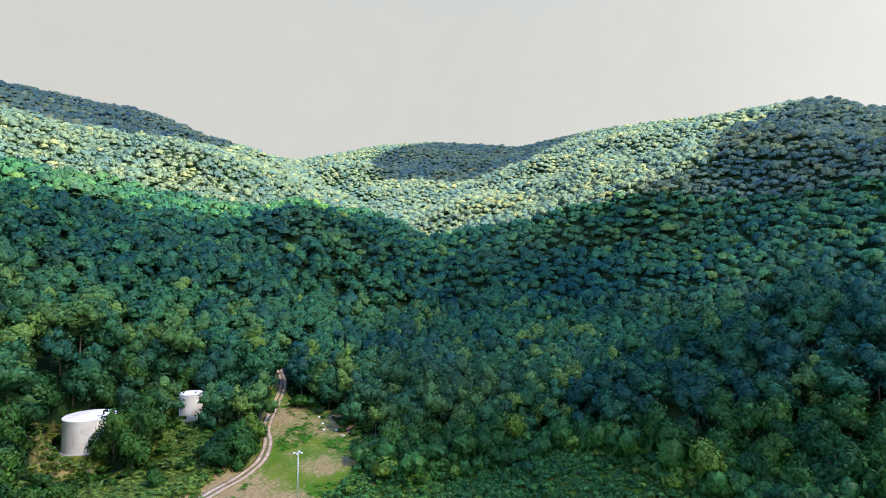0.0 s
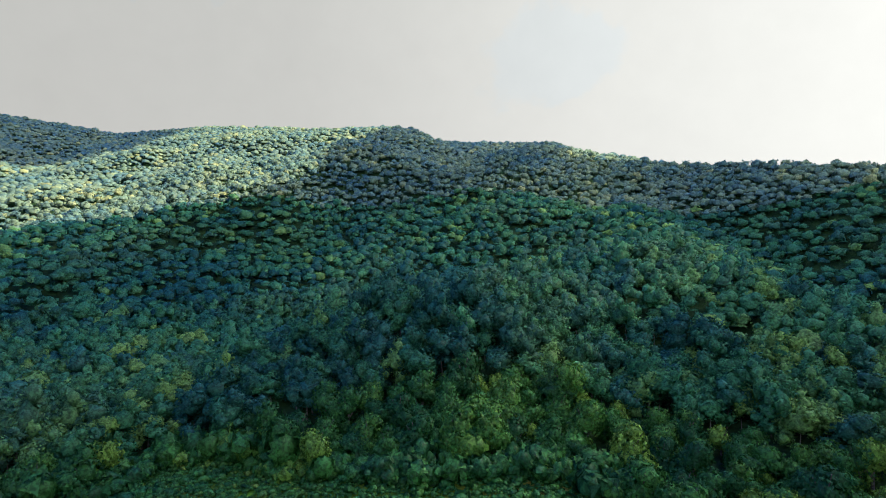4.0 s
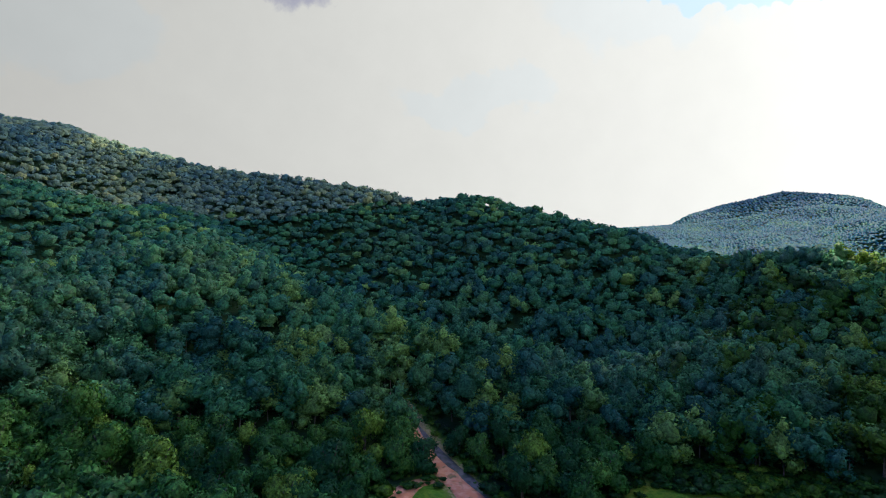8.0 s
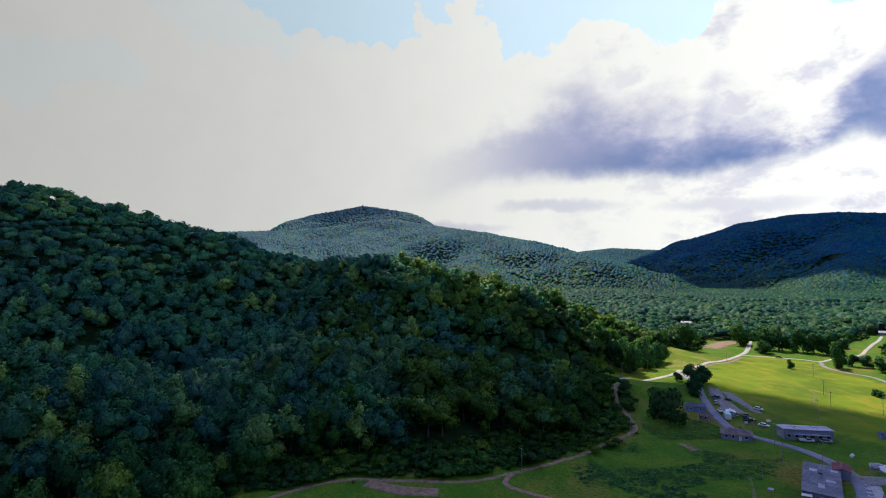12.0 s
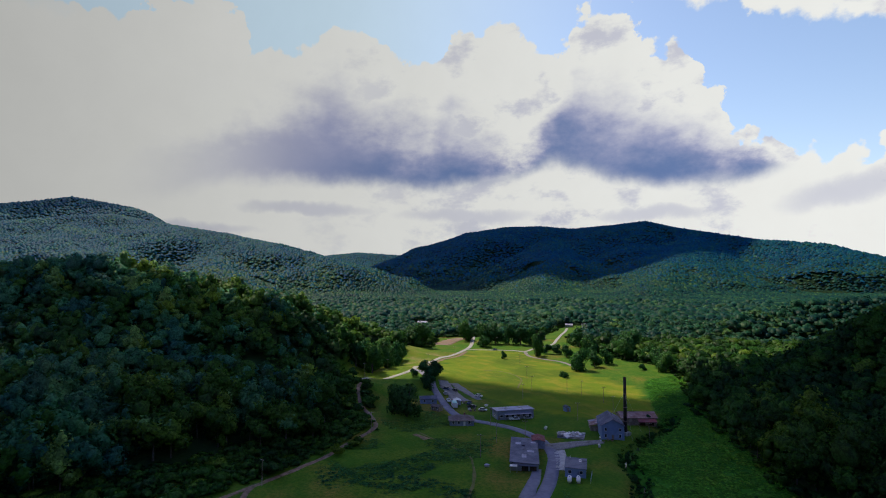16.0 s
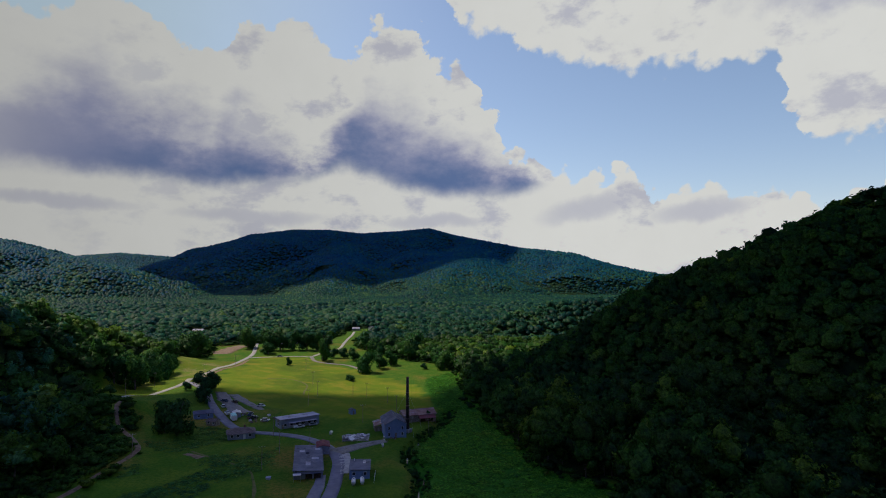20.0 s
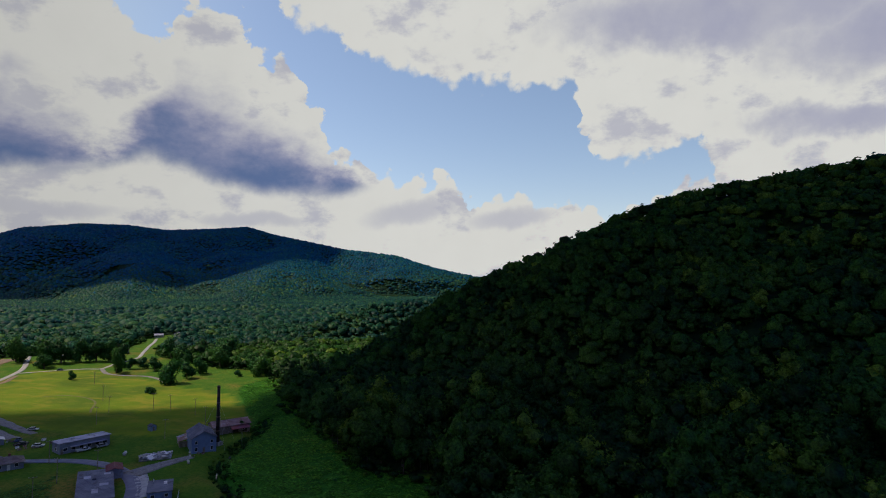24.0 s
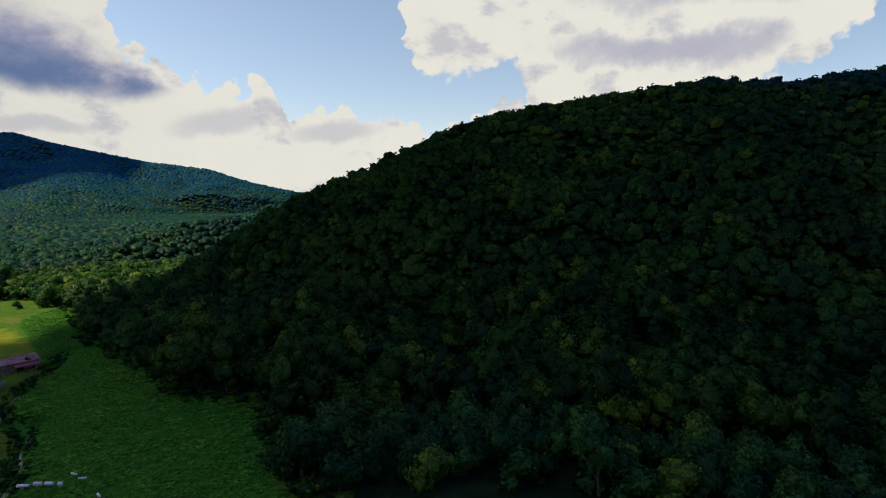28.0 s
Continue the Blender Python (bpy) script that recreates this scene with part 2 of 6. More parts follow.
RIDGES = [   # crest line, slope of its flanks, roundness of the top, size of the side gullies
    (crest([(-80, 900, 14), (-61.3, 1000, 13.8), (-52, 1050, 13.1), (-45.5, 1150, 10.7), (-37.7, 1400, 9.6), (-28.7, 1450, 11.4),
            (-23.5, 1450, 11.8), (-14.6, 1350, 11.3), (-7, 1250, 12.7), (0, 1150, 13.1), (9, 1050, 13.3), (16.3, 980, 12.2),
            (24.8, 900, 12.0), (26.2, 880, 11.2), (31, 850, 10.6)]), 0.42, 40, 240),
    (crest([(31, 850, 10.6), (37, 780, 9.2), (43, 720, 9.0), (52.6, 660, 8.1), (57.9, 620, 6.8), (64.4, 570, 7.2), (70.7, 530, 5.7),
            (77.2, 500, 4.0), (82.3, 470, 2.0), (89, 450, 1.3), (94.6, 430, 1.0)], 7.0), 0.62, 25, 130),
    (crest([(94.6, 430, 1.0), (100, 400, -0.2), (105, 368, -2.8), (108, 348, -6.0), (110, 332, -10.0), (111, 320, -12.5)]), 0.66, 14, 60),
    (crest([(98, 415, 0.6), (105, 425, -0.7), (109, 455, -1.9), (114, 505, -3.6), (117.5, 545, -5.6)]), 0.40, 14, 60),
    (crest([(33.5, 640, 6.6), (36, 430, 2.3), (35, 360, 1.7), (26, 330, 0.1), (18, 300, -0.8), (9, 265, -6), (0, 232, -12)]), 0.40, 18, 90),
    (crest([(36, 370, 1.9), (43, 330, 0.1), (53, 290, -3.7), (60, 266, -6.4), (67, 244, -8.4), (73.0, 226, -11.0), (76, 214, -16), (79, 202, -21)], 12.5), 0.60, 9, 60),
    (crest([(9, 1050, 13.0), (2, 800, 7.3), (-10, 650, 3.8), (-18, 500, -1.5), (-25, 400, -7)]), 0.36, 25, 120),
    (crest([(-80, 420, 8), (-61, 450, 5.4), (-53, 420, 3.2), (-42, 370, -2.4), (-36, 320, -8.5)]), 0.42, 18, 90),
    (crest([(-80, 700, 8), (-57.4, 720, 7.8), (-51, 700, 5.8), (-40, 680, 3.1), (-35, 650, 1.0)]), 0.38, 20, 120),
    (crest([(-24, 1450, 11.5), (-27, 900, 5.0), (-33, 720, 1.0)]), 0.36, 25, 150),
    (spur([(85, 310, 22), (97, 290, 22), (104, 280, 12)]), 0.30, 15, 80),
    (crest([(240, 760, 9.2), (220, 680, 10.3), (214, 650, 9.9), (207, 620, 10.6), (198, 560, 9.8), (190, 520, 8.8), (186, 500, 4.9), (178, 520, 0.6),
            (172.5, 580, -1.9), (168, 640, -2.8), (163, 690, -1.8), (158, 690, -2.5), (152, 650, -4.0), (148.5, 610, -6.2)]), 0.51, 18, 130),
    (spur([(186, 490, 84), (180, 380, 40), (172, 270, 13)]), 0.42, 14, 90),
    (spur([(177, 520, 46), (166, 420, 20), (156, 355, 2)]), 0.40, 14, 90),
    (spur([(205, 600, 140), (205, 430, 80), (200, 280, 22)]), 0.42, 14, 90),
    (spur([(240, 760, 180), (258, 780, 190), (276, 850, 230), (280, 900, 270)]), 0.40, 30, 200),
    (crest([(70, 2200, 3.5), (77, 2200, 4.0), (85, 2500, 4.3), (88.5, 2600, 4.7), (92.4, 2700, 5.3), (95, 2700, 5.5), (99, 2500, 4.9), (104, 2400, 4.2),
            (108, 2300, 3.4), (113, 2150, 2.1), (116.5, 2000, 0.1), (120, 1900, -1.2)], 9), 0.34, 40, 380),
    (spur([(92.4, 2700, 295), (91, 2250, 190), (94, 1750, 70)]), 0.34, 30, 240),
    (spur([(104, 2400, 190), (103, 1950, 110), (106, 1500, 25)]), 0.34, 30, 240),
    (spur([(85, 2500, 230), (82, 2000, 130), (84, 1500, 40)]), 0.34, 30, 240),
    (crest([(83, 3300, 3.0), (85, 3250, 4.6), (87.5, 3200, 5.9), (92, 3200, 6.8), (96, 3250, 6.2), (98.0, 3280, 4.9), (100, 3300, 2.6)], 9), 0.52, 40, 380),
    (crest([(108, 4300, 1.5), (113, 4300, 1.9), (117, 4300, 2.3), (121.7, 4300, 2.0), (127, 4300, 2.0)], 9), 0.30, 60, 400),
    (crest([(115, 3700, -0.6), (118, 3600, 0.3), (122, 3600, 1.4), (124.8, 3600, 2.6), (128.8, 3500, 4.4), (132.3, 3500, 4.9),
            (135.8, 3400, 4.9), (138.7, 3400, 4.6), (142.7, 3300, 4.9), (145.5, 3300, 5.2), (148.7, 3200, 4.4), (155, 3000, 3.2),
            (159.7, 2900, 2.7), (164.5, 2900, 1.3), (167.5, 2900, 0.7), (173, 2900, -0.2)], 9), 0.40, 50, 420),
    (spur([(136, 3400, 330), (137, 2700, 150), (135, 2100, 30)]), 0.30, 40, 300),
    (spur([(150, 3150, 280), (148, 2400, 120), (146, 1900, 25)]), 0.30, 40, 300),
]


BENCHES = [(-178.5, 126.0, 13.0, 7.0), (-166.5, 156.5, 8.0, 8.5), (-150, 110, 14.0, 3.5), (372, -226, 34.0, 0.0), (303, -143, 22.0, 9.3), (316, -174, 24.0, 6.0), (332, -204, 26.0, 2.4)]     # ground drawn to heights that fit the camera's view: place, radius, height


def floor_height(x, y):
    up = x * math.sin(radians(-32)) + y * math.cos(radians(-32))
    z = 0.06 * np.maximum(0, up - 150) + 0.4 * fbm(x / 60, y / 60)
    far = np.hypot(x, y)
    return z + np.maximum(0, (far - 4300) * 0.17) + 6 * np.maximum(0, np.minimum(1, (far - 700) / 600)) * fbm(x / 300, y / 300)


def land(x, y):
    """Height of the ground."""
    x, y = np.asarray(x, float), np.asarray(y, float)
    base = floor_height(x, y)
    k = 5.0
    heights = [base]
    n1 = {}
    for line, slope, soft, gully in RIDGES:
        best_d, best_z = np.full(x.shape, 1e9), np.zeros(x.shape)
        for p, q in zip(line[:-1], line[1:]):
            ex, ey = q.x - p.x, q.y - p.y
            s = np.clip(((x - p.x) * ex + (y - p.y) * ey) / (ex * ex + ey * ey + 1e-9), 0, 1)
            d = np.hypot(x - p.x - s * ex, y - p.y - s * ey)
            z = p.z + s * (q.z - p.z)
            better = d * slope - z < best_d * slope - best_z
            best_d, best_z = np.where(better, d, best_d), np.where(better, z, best_z)
        if gully not in n1:
            n1[gully] = fbm(x / gully, y / gully, 3)
        ds = np.sqrt(best_d ** 2 + soft ** 2) - soft
        h = best_z - slope * ds
        rough = np.clip((h - base) / 30, 0, 1) * np.clip(ds / (0.8 * gully), 0, 1)
        h = h - (0.21 if gully > 200 else 0.17) * gully * n1[gully] * rough
        heights.append(h)
    top = np.max(heights, axis=0)
    acc = sum(np.exp(np.clip((h - top) / k, -40, 0)) for h in heights)
    out = top + k * np.log(acc) - k * 0.35
    for bx, by, br, bz in BENCHES:
        near = np.clip((1.7 * br - np.hypot(x - bx, y - by)) / (0.7 * br), 0, 1)
        near = near * near * (3 - 2 * near)
        out = out * (1 - near) + bz * near
    return out


# ---- clouds added out of view to shade the land; each lies on the sun's line above the ground that it shades ----
def cloud_mesh(rx, ry, thick, seed):
    bm = bmesh.new()
    bmesh.ops.create_icosphere(bm, subdivisions=4, radius=1.0)
    for v in bm.verts:
        c = v.co.copy()
        lump = 1 + 0.11 * noise.fractal(c * 1.7 + Vector((seed * 7.1, 0, 0)), 0.8, 2.0, 4) + 0.07 * noise.noise(c * 5 + Vector((0, seed, 0)))
        z = c.z * lump
        v.co = (c.x * lump * rx, c.y * lump * ry, (z if z > 0 else 0.25 * z) * thick)
    for f in bm.faces:
        f.smooth = True
    me = bpy.data.meshes.new("cloud")
    bm.to_mesh(me)
    bm.free()
    return me


def cloud_material(name, through_light, colour, clear=0.0):
    """clear: the share of the light that passes straight through the thin vapour."""
    m = bpy.data.materials.new(name)
    m.use_nodes = True
    n = Nodes(m.node_tree)
    d = n.add("ShaderNodeBsdfDiffuse", Color=rgb(0.9, 0.9, 0.9))
    t = n.add("ShaderNodeBsdfTranslucent", Color=rgb(*colour))
    mx = n.add("ShaderNodeMixShader", Fac=through_light)
    n.tree.links.new(d.outputs[0], mx.inputs[1])
    n.tree.links.new(t.outputs[0], mx.inputs[2])
    end = mx.outputs[0]
    if clear:
        mc = n.add("ShaderNodeMixShader", Fac=clear ** 0.5)
        n.tree.links.new(end, mc.inputs[1])
        n.tree.links.new(n.add("ShaderNodeBsdfTransparent").outputs[0], mc.inputs[2])
        end = mc.outputs[0]
    n.tree.links.new(end, n.add("ShaderNodeOutputMaterial").inputs[0])
    return m


THICK = cloud_material("thick_cloud", 0.12, (0.75, 0.82, 0.95))
LOOSE = cloud_material("thin_cloud", 0.97, (0.95, 0.97, 1.0), 0.12)
WISP = cloud_material("wispy_cloud", 0.97, (0.95, 0.97, 1.0), 0.20)
DULL = cloud_material("dull_cloud", 0.97, (0.90, 0.95, 1.0))
VEIL = cloud_material("veil_of_cloud", 0.97, (0.95, 0.97, 1.0), 0.42)
MILD = cloud_material("mild_cloud", 0.90, (0.78, 0.88, 1.0), 0.08)
CLOUDS = [   # az and distance of the shaded ground, its height, half-axes along az and across, the cloud's own height, its density
    (128, 165, 0, 190, 190, 1500, THICK), (204, 480, 90, 430, 440, 640, THICK), (26, 420, 80, 300, 330, 850, WISP), (68, 470, 80, 150, 210, 1480, DULL), (64, 250, 25, 110, 130, 900, WISP),
    (-48, 290, 30, 240, 300, 760, WISP), (-16, 500, 75, 100, 190, 900, WISP), (17, 860, 240, 260, 170, 1600, LOOSE), (-20.5, 1270, 290, 205, 205, 1650, LOOSE), (-57, 930, 260, 150, 230, 1620, LOOSE),
    (99, 285, 25, 76, 70, 1400, THICK), (155, 345, 10, 72, 60, 1350, THICK), (90.5, 3250, 400, 170, 330, 4300, VEIL), (46, 740, 170, 190, 170, 1000, LOOSE), (135, 3250, 260, 850, 1050, 4600, MILD), 
]
for number, (caz, cd, cz, ra, rb, ch, vapour) in enumerate(CLOUDS):
    me = cloud_mesh(rb, ra, 0.3 * min(ra, rb), number)
    me.materials.append(vapour)
    ob = tagged(new("cloud", me), "unseen cloud added overhead to shade the land", "cloud", "clouds over the valley", "structure")
    ob.matrix_world = Matrix.Translation(bearing(caz, cd, cz) + SUN_DIR * ((ch - cz) / SUN_DIR.z)) @ pose(0, 0, 0, 0, 0, -caz)


# ---- materials ----
def material(name, build, rough=0.8, metal=0.0, bump=None, shine=0.25):
    """build(n, position) returns the base colour; bump: (scale, strength)."""
    m = bpy.data.materials.new(name)
    m.use_nodes = True
    n = Nodes(m.node_tree)
    at = n.add("ShaderNodeNewGeometry").outputs["Position"]
    b = n.add("ShaderNodeBsdfPrincipled", Roughness=rough, Metallic=metal)
    b.inputs["Specular IOR Level"].default_value = shine
    n.put(b, "Base Color", build(n, at))
    if bump:
        h = n.noise(at, bump[0], 5.0, 0.6).outputs[0]
        n.put(b, "Normal", n.add("ShaderNodeBump", Height=h, Strength=bump[1], Distance=bump[2] if len(bump) > 2 else 0.05).outputs[0])
    n.tree.links.new(b.outputs[0], n.add("ShaderNodeOutputMaterial").inputs[0])
    return m


def two_tone(a, b, scale, worn=None, worn_scale=0.7, lo=0.35, hi=0.65):
    def build(n, at):
        c = n.mix(n.smooth(n.noise(at, scale).outputs[0], lo, hi), rgb(*a), rgb(*b))
        if worn:
            c = n.mix(n.smooth(n.noise(at, worn_scale, 6.0, 0.65).outputs[0], 0.52, 0.68), c, rgb(*worn))
        return c
    return build


def leaf_material(name, greens, through_light=0.28):
    m = bpy.data.materials.new(name)
    m.use_nodes = True
    n = Nodes(m.node_tree)
    tint = n.attr("tint")
    at = n.add("ShaderNodeNewGeometry").outputs["Position"]
    isl = n.add("ShaderNodeNewGeometry").outputs["Random Per Island"]
    c = n.mix(n.smooth(tint, 0.0, 0.5), rgb(*greens[0]), rgb(*greens[1]))
    c = n.mix(n.smooth(tint, 0.55, 1.0), c, rgb(*greens[2]))
    broad = n.noise(at, 0.012, 3.0).outputs[0]
    c = n.mix(n.math("MULTIPLY", n.smooth(broad, 0.45, 0.75), 0.5), c, rgb(*greens[3]))
    v = n.math("MULTIPLY_ADD", isl, 0.4, 0.80)
    # noise in the colour stands in for shaded gaps between leaf clumps
    clump = n.noise(at, 1.1, 3.0, 0.6).outputs[0]
    v = n.math("MULTIPLY", v, n.math("MULTIPLY_ADD", n.smooth(clump, 0.34, 0.66), 1.0, 0.60))
    c = n.mix(1.0, c, n.add("ShaderNodeCombineColor", Red=v, Green=v, Blue=v).outputs[0], "MULTIPLY")
    d = n.add("ShaderNodeBsdfDiffuse", Color=c)
    t = n.add("ShaderNodeBsdfTranslucent", Color=c)
    g = n.add("ShaderNodeBsdfGlossy", Roughness=0.5, Color=rgb(0.6, 0.6, 0.6))
    mix1 = n.add("ShaderNodeMixShader", Fac=through_light)
    n.tree.links.new(d.outputs[0], mix1.inputs[1])
    n.tree.links.new(t.outputs[0], mix1.inputs[2])
    mix2 = n.add("ShaderNodeMixShader", Fac=0.015)
    n.tree.links.new(mix1.outputs[0], mix2.inputs[1])
    n.tree.links.new(g.outputs[0], mix2.inputs[2])
    n.tree.links.new(mix2.outputs[0], n.add("ShaderNodeOutputMaterial").inputs[0])
    return m


# darkened base colour: the unlit hill's shade put into its leaves
SHADED_LEAVES = leaf_material("shaded_broad_leaves", [(0.010, 0.038, 0.008), (0.027, 0.080, 0.008), (0.094, 0.158, 0.010), (0.056, 0.108, 0.008)])
# bluer base colour: skylit shade put into these slopes' leaves
SHADE_BLUE_LEAVES = leaf_material("shade_blue_slope_leaves", [(0.018, 0.070, 0.052), (0.036, 0.120, 0.048), (0.116, 0.206, 0.040), (0.072, 0.140, 0.044)])
# darker and bluer: weaker sunlight and haze put into the valley crowns' colour
DIMMED_VALLEY_LEAVES = leaf_material("dimmed_valley_leaves", [(0.008, 0.040, 0.034), (0.018, 0.070, 0.034), (0.062, 0.126, 0.028), (0.038, 0.086, 0.032)])
# paler and greyer: haze and sunlit brightness put into the ridge forest's colour
HAZY_HIGH_LEAVES = leaf_material("hazy_high_slope_leaves", [(0.060, 0.118, 0.106), (0.110, 0.166, 0.098), (0.210, 0.238, 0.092), (0.150, 0.188, 0.094)])
# aerial haze put into the colour: distant crowns tinted blue
HAZED_LEAVES = leaf_material("haze_blue_mountain_leaves", [(0.006, 0.052, 0.094), (0.011, 0.072, 0.086), (0.028, 0.108, 0.058), (0.018, 0.088, 0.072)])
# the brighter leaf colour, without the darkening for shade
TREE_LEAVES = leaf_material("unshaded_tree_leaves", [(0.016, 0.062, 0.020), (0.036, 0.110, 0.021), (0.108, 0.192, 0.022), (0.066, 0.130, 0.020)])
VINES = leaf_material("vine_leaves", [(0.045, 0.150, 0.009), (0.065, 0.190, 0.010), (0.105, 0.215, 0.012), (0.060, 0.180, 0.010)])
RANK = leaf_material("rank_weeds", [(0.030, 0.105, 0.026), (0.050, 0.135, 0.028), (0.125, 0.195, 0.030), (0.080, 0.150, 0.030)])
WEEDS = leaf_material("weeds", [(0.070, 0.155, 0.028), (0.145, 0.215, 0.030), (0.290, 0.280, 0.032), (0.160, 0.190, 0.030)])
BARK = material("bark", two_tone((0.06, 0.052, 0.045), (0.12, 0.11, 0.095), 1.5), 0.9)


def ground_colour(n, at):
    forest, mown, bare, lush = n.attr("forest"), n.attr("mown"), n.attr("bare"), n.attr("lush")
    fine = n.noise(at, 0.9, 6.0, 0.65).outputs[0]
    mid = n.noise(at, 0.09, 5.0, 0.6).outputs[0]
    broad = n.noise(at, 0.022, 4.0, 0.6).outputs[0]
    g = n.mix(n.smooth(mid, 0.35, 0.65), rgb(0.058, 0.135, 0.009), rgb(0.105, 0.160, 0.013))
    g = n.mix(n.smooth(broad, 0.5, 0.68), g, rgb(0.190, 0.150, 0.028))
    g = n.mix(n.math("MULTIPLY", n.smooth(fine, 0.4, 0.62), 0.7), g, rgb(0.036, 0.100, 0.008))
    f = n.mix(n.smooth(mid, 0.4, 0.65), rgb(0.118, 0.182, 0.007), rgb(0.165, 0.198, 0.010))
    f = n.mix(n.smooth(broad, 0.45, 0.62), f, rgb(0.085, 0.135, 0.010))
    swath = n.noise(n.vec("MULTIPLY", at, (1.0, 2.2, 1.0)), 0.035, 5.0, 0.65).outputs[0]
    f = n.mix(n.math("MULTIPLY", n.smooth(swath, 0.50, 0.66), 0.8), f, rgb(0.215, 0.205, 0.020))
    f = n.mix(n.math("MULTIPLY", n.smooth(fine, 0.45, 0.7), 0.35), f, rgb(0.125, 0.165, 0.012))
    g = n.mix(mown, g, f)
    lv = n.mix(n.smooth(mid, 0.35, 0.65), rgb(0.034, 0.130, 0.010), rgb(0.055, 0.170, 0.014))
    g = n.mix(lush, g, lv)
    soil = n.mix(n.smooth(fine, 0.35, 0.65), rgb(0.21, 0.16, 0.07), rgb(0.27, 0.22, 0.10))
    g = n.mix(n.smooth(n.math("ADD", bare, n.math("MULTIPLY", n.math("SUBTRACT", fine, 0.5), 0.9)), 0.38, 0.72), g, soil)
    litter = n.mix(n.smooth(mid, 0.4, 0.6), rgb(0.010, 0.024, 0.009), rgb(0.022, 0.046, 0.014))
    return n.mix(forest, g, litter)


GROUND = material("meadow_and_forest_floor", ground_colour, 0.95, bump=(0.7, 0.9, 0.5), shine=0.04)

# ---- which ground is open: outlines on the plan, in metres ----
OPEN = [(-176, 218), (-154, 195), (-140, 199), (-126, 195), (-108, 182), (-99, 170), (-86, 164), (-75, 162), (-56, 183), (-39, 203), (-23, 203),
        (-3, 183), (30, 165), (62, 158), (85, 152), (92, 122), (105, 106), (130, 92), (142, 104), (156, 100), (160, 82), (152, 66), (166, 38), (190, 38),
        (208, 14), (208, -30), (213, -64), (220, -92), (240, -112), (258, -119), (278, -127), (294, -138), (312, -143), (345, -163), (386, -200), (398, -226), (408, -243), (462, -285), (450, -303), (500, -345),
        (526, -362), (520, -400), (500, -418), (474, -424), (468, -446), (480, -490), (515, -560), (516, -590), (490, -592), (455, -525), (425, -478), (385, -440), (350, -428), (312, -404), (262, -398),
        (225, -370), (165, -286), (108, -226), (82, -199), (52, -199), (37, -152), (24, -130), (0, -95), (-60, -60), (-115, 0), (-140, 60),
        (-128, 118), (-131, 148), (-146, 170), (-162, 196), (-176, 210)]
FIELD = [(330, -213), (358, -250), (388, -294), (425, -338), (390, -362), (340, -345), (300, -336), (260, -318), (215, -304), (186, -280), (170, -254), (176, -232), (196, -217), (240, -208), (285, -212)]
MEADOW = [(300, -162), (318, -195), (334, -212), (360, -238), (398, -296), (440, -300), (460, -287), (405, -246), (386, -202), (345, -168)]
LUSH = [(106, -140), (118, -166), (124, -173), (142, -190), (152, -215), (157, -240), (230, -330), (230, -372), (165, -290), (108, -226), (80, -198), (50, -196),
        (36, -150), (30, -110), (90, -110)]


def inside(poly, x, y):
    x, y = np.asarray(x), np.asarray(y)
    hit = np.zeros(x.shape, bool)
    for (ax, ay), (bx, by) in zip(poly, poly[1:] + poly[:1]):
        cross = (ay > y) != (by > y)
        hit ^= cross & (x < (bx - ax) * (y - ay) / (by - ay + 1e-12) + ax)
    return hit


def near_line(line, x, y):
    best = np.full(np.shape(x), 1e9)
    for (ax, ay), (bx, by) in zip(line[:-1], line[1:]):
        ex, ey = bx - ax, by - ay
        s = np.clip(((x - ax) * ex + (y - ay) * ey) / (ex * ex + ey * ey), 0, 1)
        best = np.minimum(best, np.hypot(x - ax - s * ex, y - ay - s * ey))
    return best


CUT = [(150, 68), (157, 78), (165, 88), (176, 103), (186, 118), (194, 130)]     # the bare strip under the power line
DITCH = [(98, -128), (104, -140), (108, -150), (117, -166), (121, -173), (131, -180), (139.5, -188), (145, -200), (150.5, -215), (154, -236), (164, -262)]
GLADES = [(-150, 141, 9), (-180, 124, 15), (-172, 140, 9), (-167, 156, 11), (-170, 112, 9), (-160, 105, 8), (-146, 98, 13), (-140, 118, 16), (-166, 156, 7), (-157, 146, 6)]      # round the water tanks
FAR_CLEARINGS = [(495, -562, 24), (478, -536, 20), (458, -505, 18), (652, -432, 26), (626, -415, 24), (503, -596, 26), (441, -452, 15), (464, -408, 15), (474, -432, 14), (640, -330, 36), (679, -450, 26), (760, -620, 44), (560, -500, 22)]


def open_mask(x, y):
    o = inside(OPEN, x, y)
    for cx, cy, r in FAR_CLEARINGS:
        o |= np.hypot(x - cx, y - cy) < r * (1 + 0.35 * vnoise(x / 40, y / 40))
    for cx, cy, r in GLADES:
        o |= np.hypot(x - cx, y - cy) < r
    return o | (near_line(CUT, x, y) < 8.2) | (np.hypot(x, y) < 118)


# ---- ground: one sheet of rings round the hovering place, out to the horizon ----
radii = np.concatenate([[0, 40, 80], np.arange(110, 520, 3.4), 520 * (4950 / 520) ** np.linspace(0, 1, 130)])
turns = np.linspace(0, 2 * np.pi, 640, endpoint=False)
RR, AA = np.meshgrid(radii, turns, indexing="ij")
GX, GY = RR * np.sin(AA), RR * np.cos(AA)
GZ = land(GX, GY)
ditch_d = near_line(DITCH, GX, GY)
GZ = GZ - 3.6 * np.exp(-(ditch_d / 3.6) ** 2)
nr, na = GX.shape
i = np.arange(nr - 1)[:, None] * na
j = np.arange(na)[None, :]
j2 = (j + 1) % na
faces = np.stack([i + j, i + j2, i + na + j2, i + na + j], -1).reshape(-1, 4)
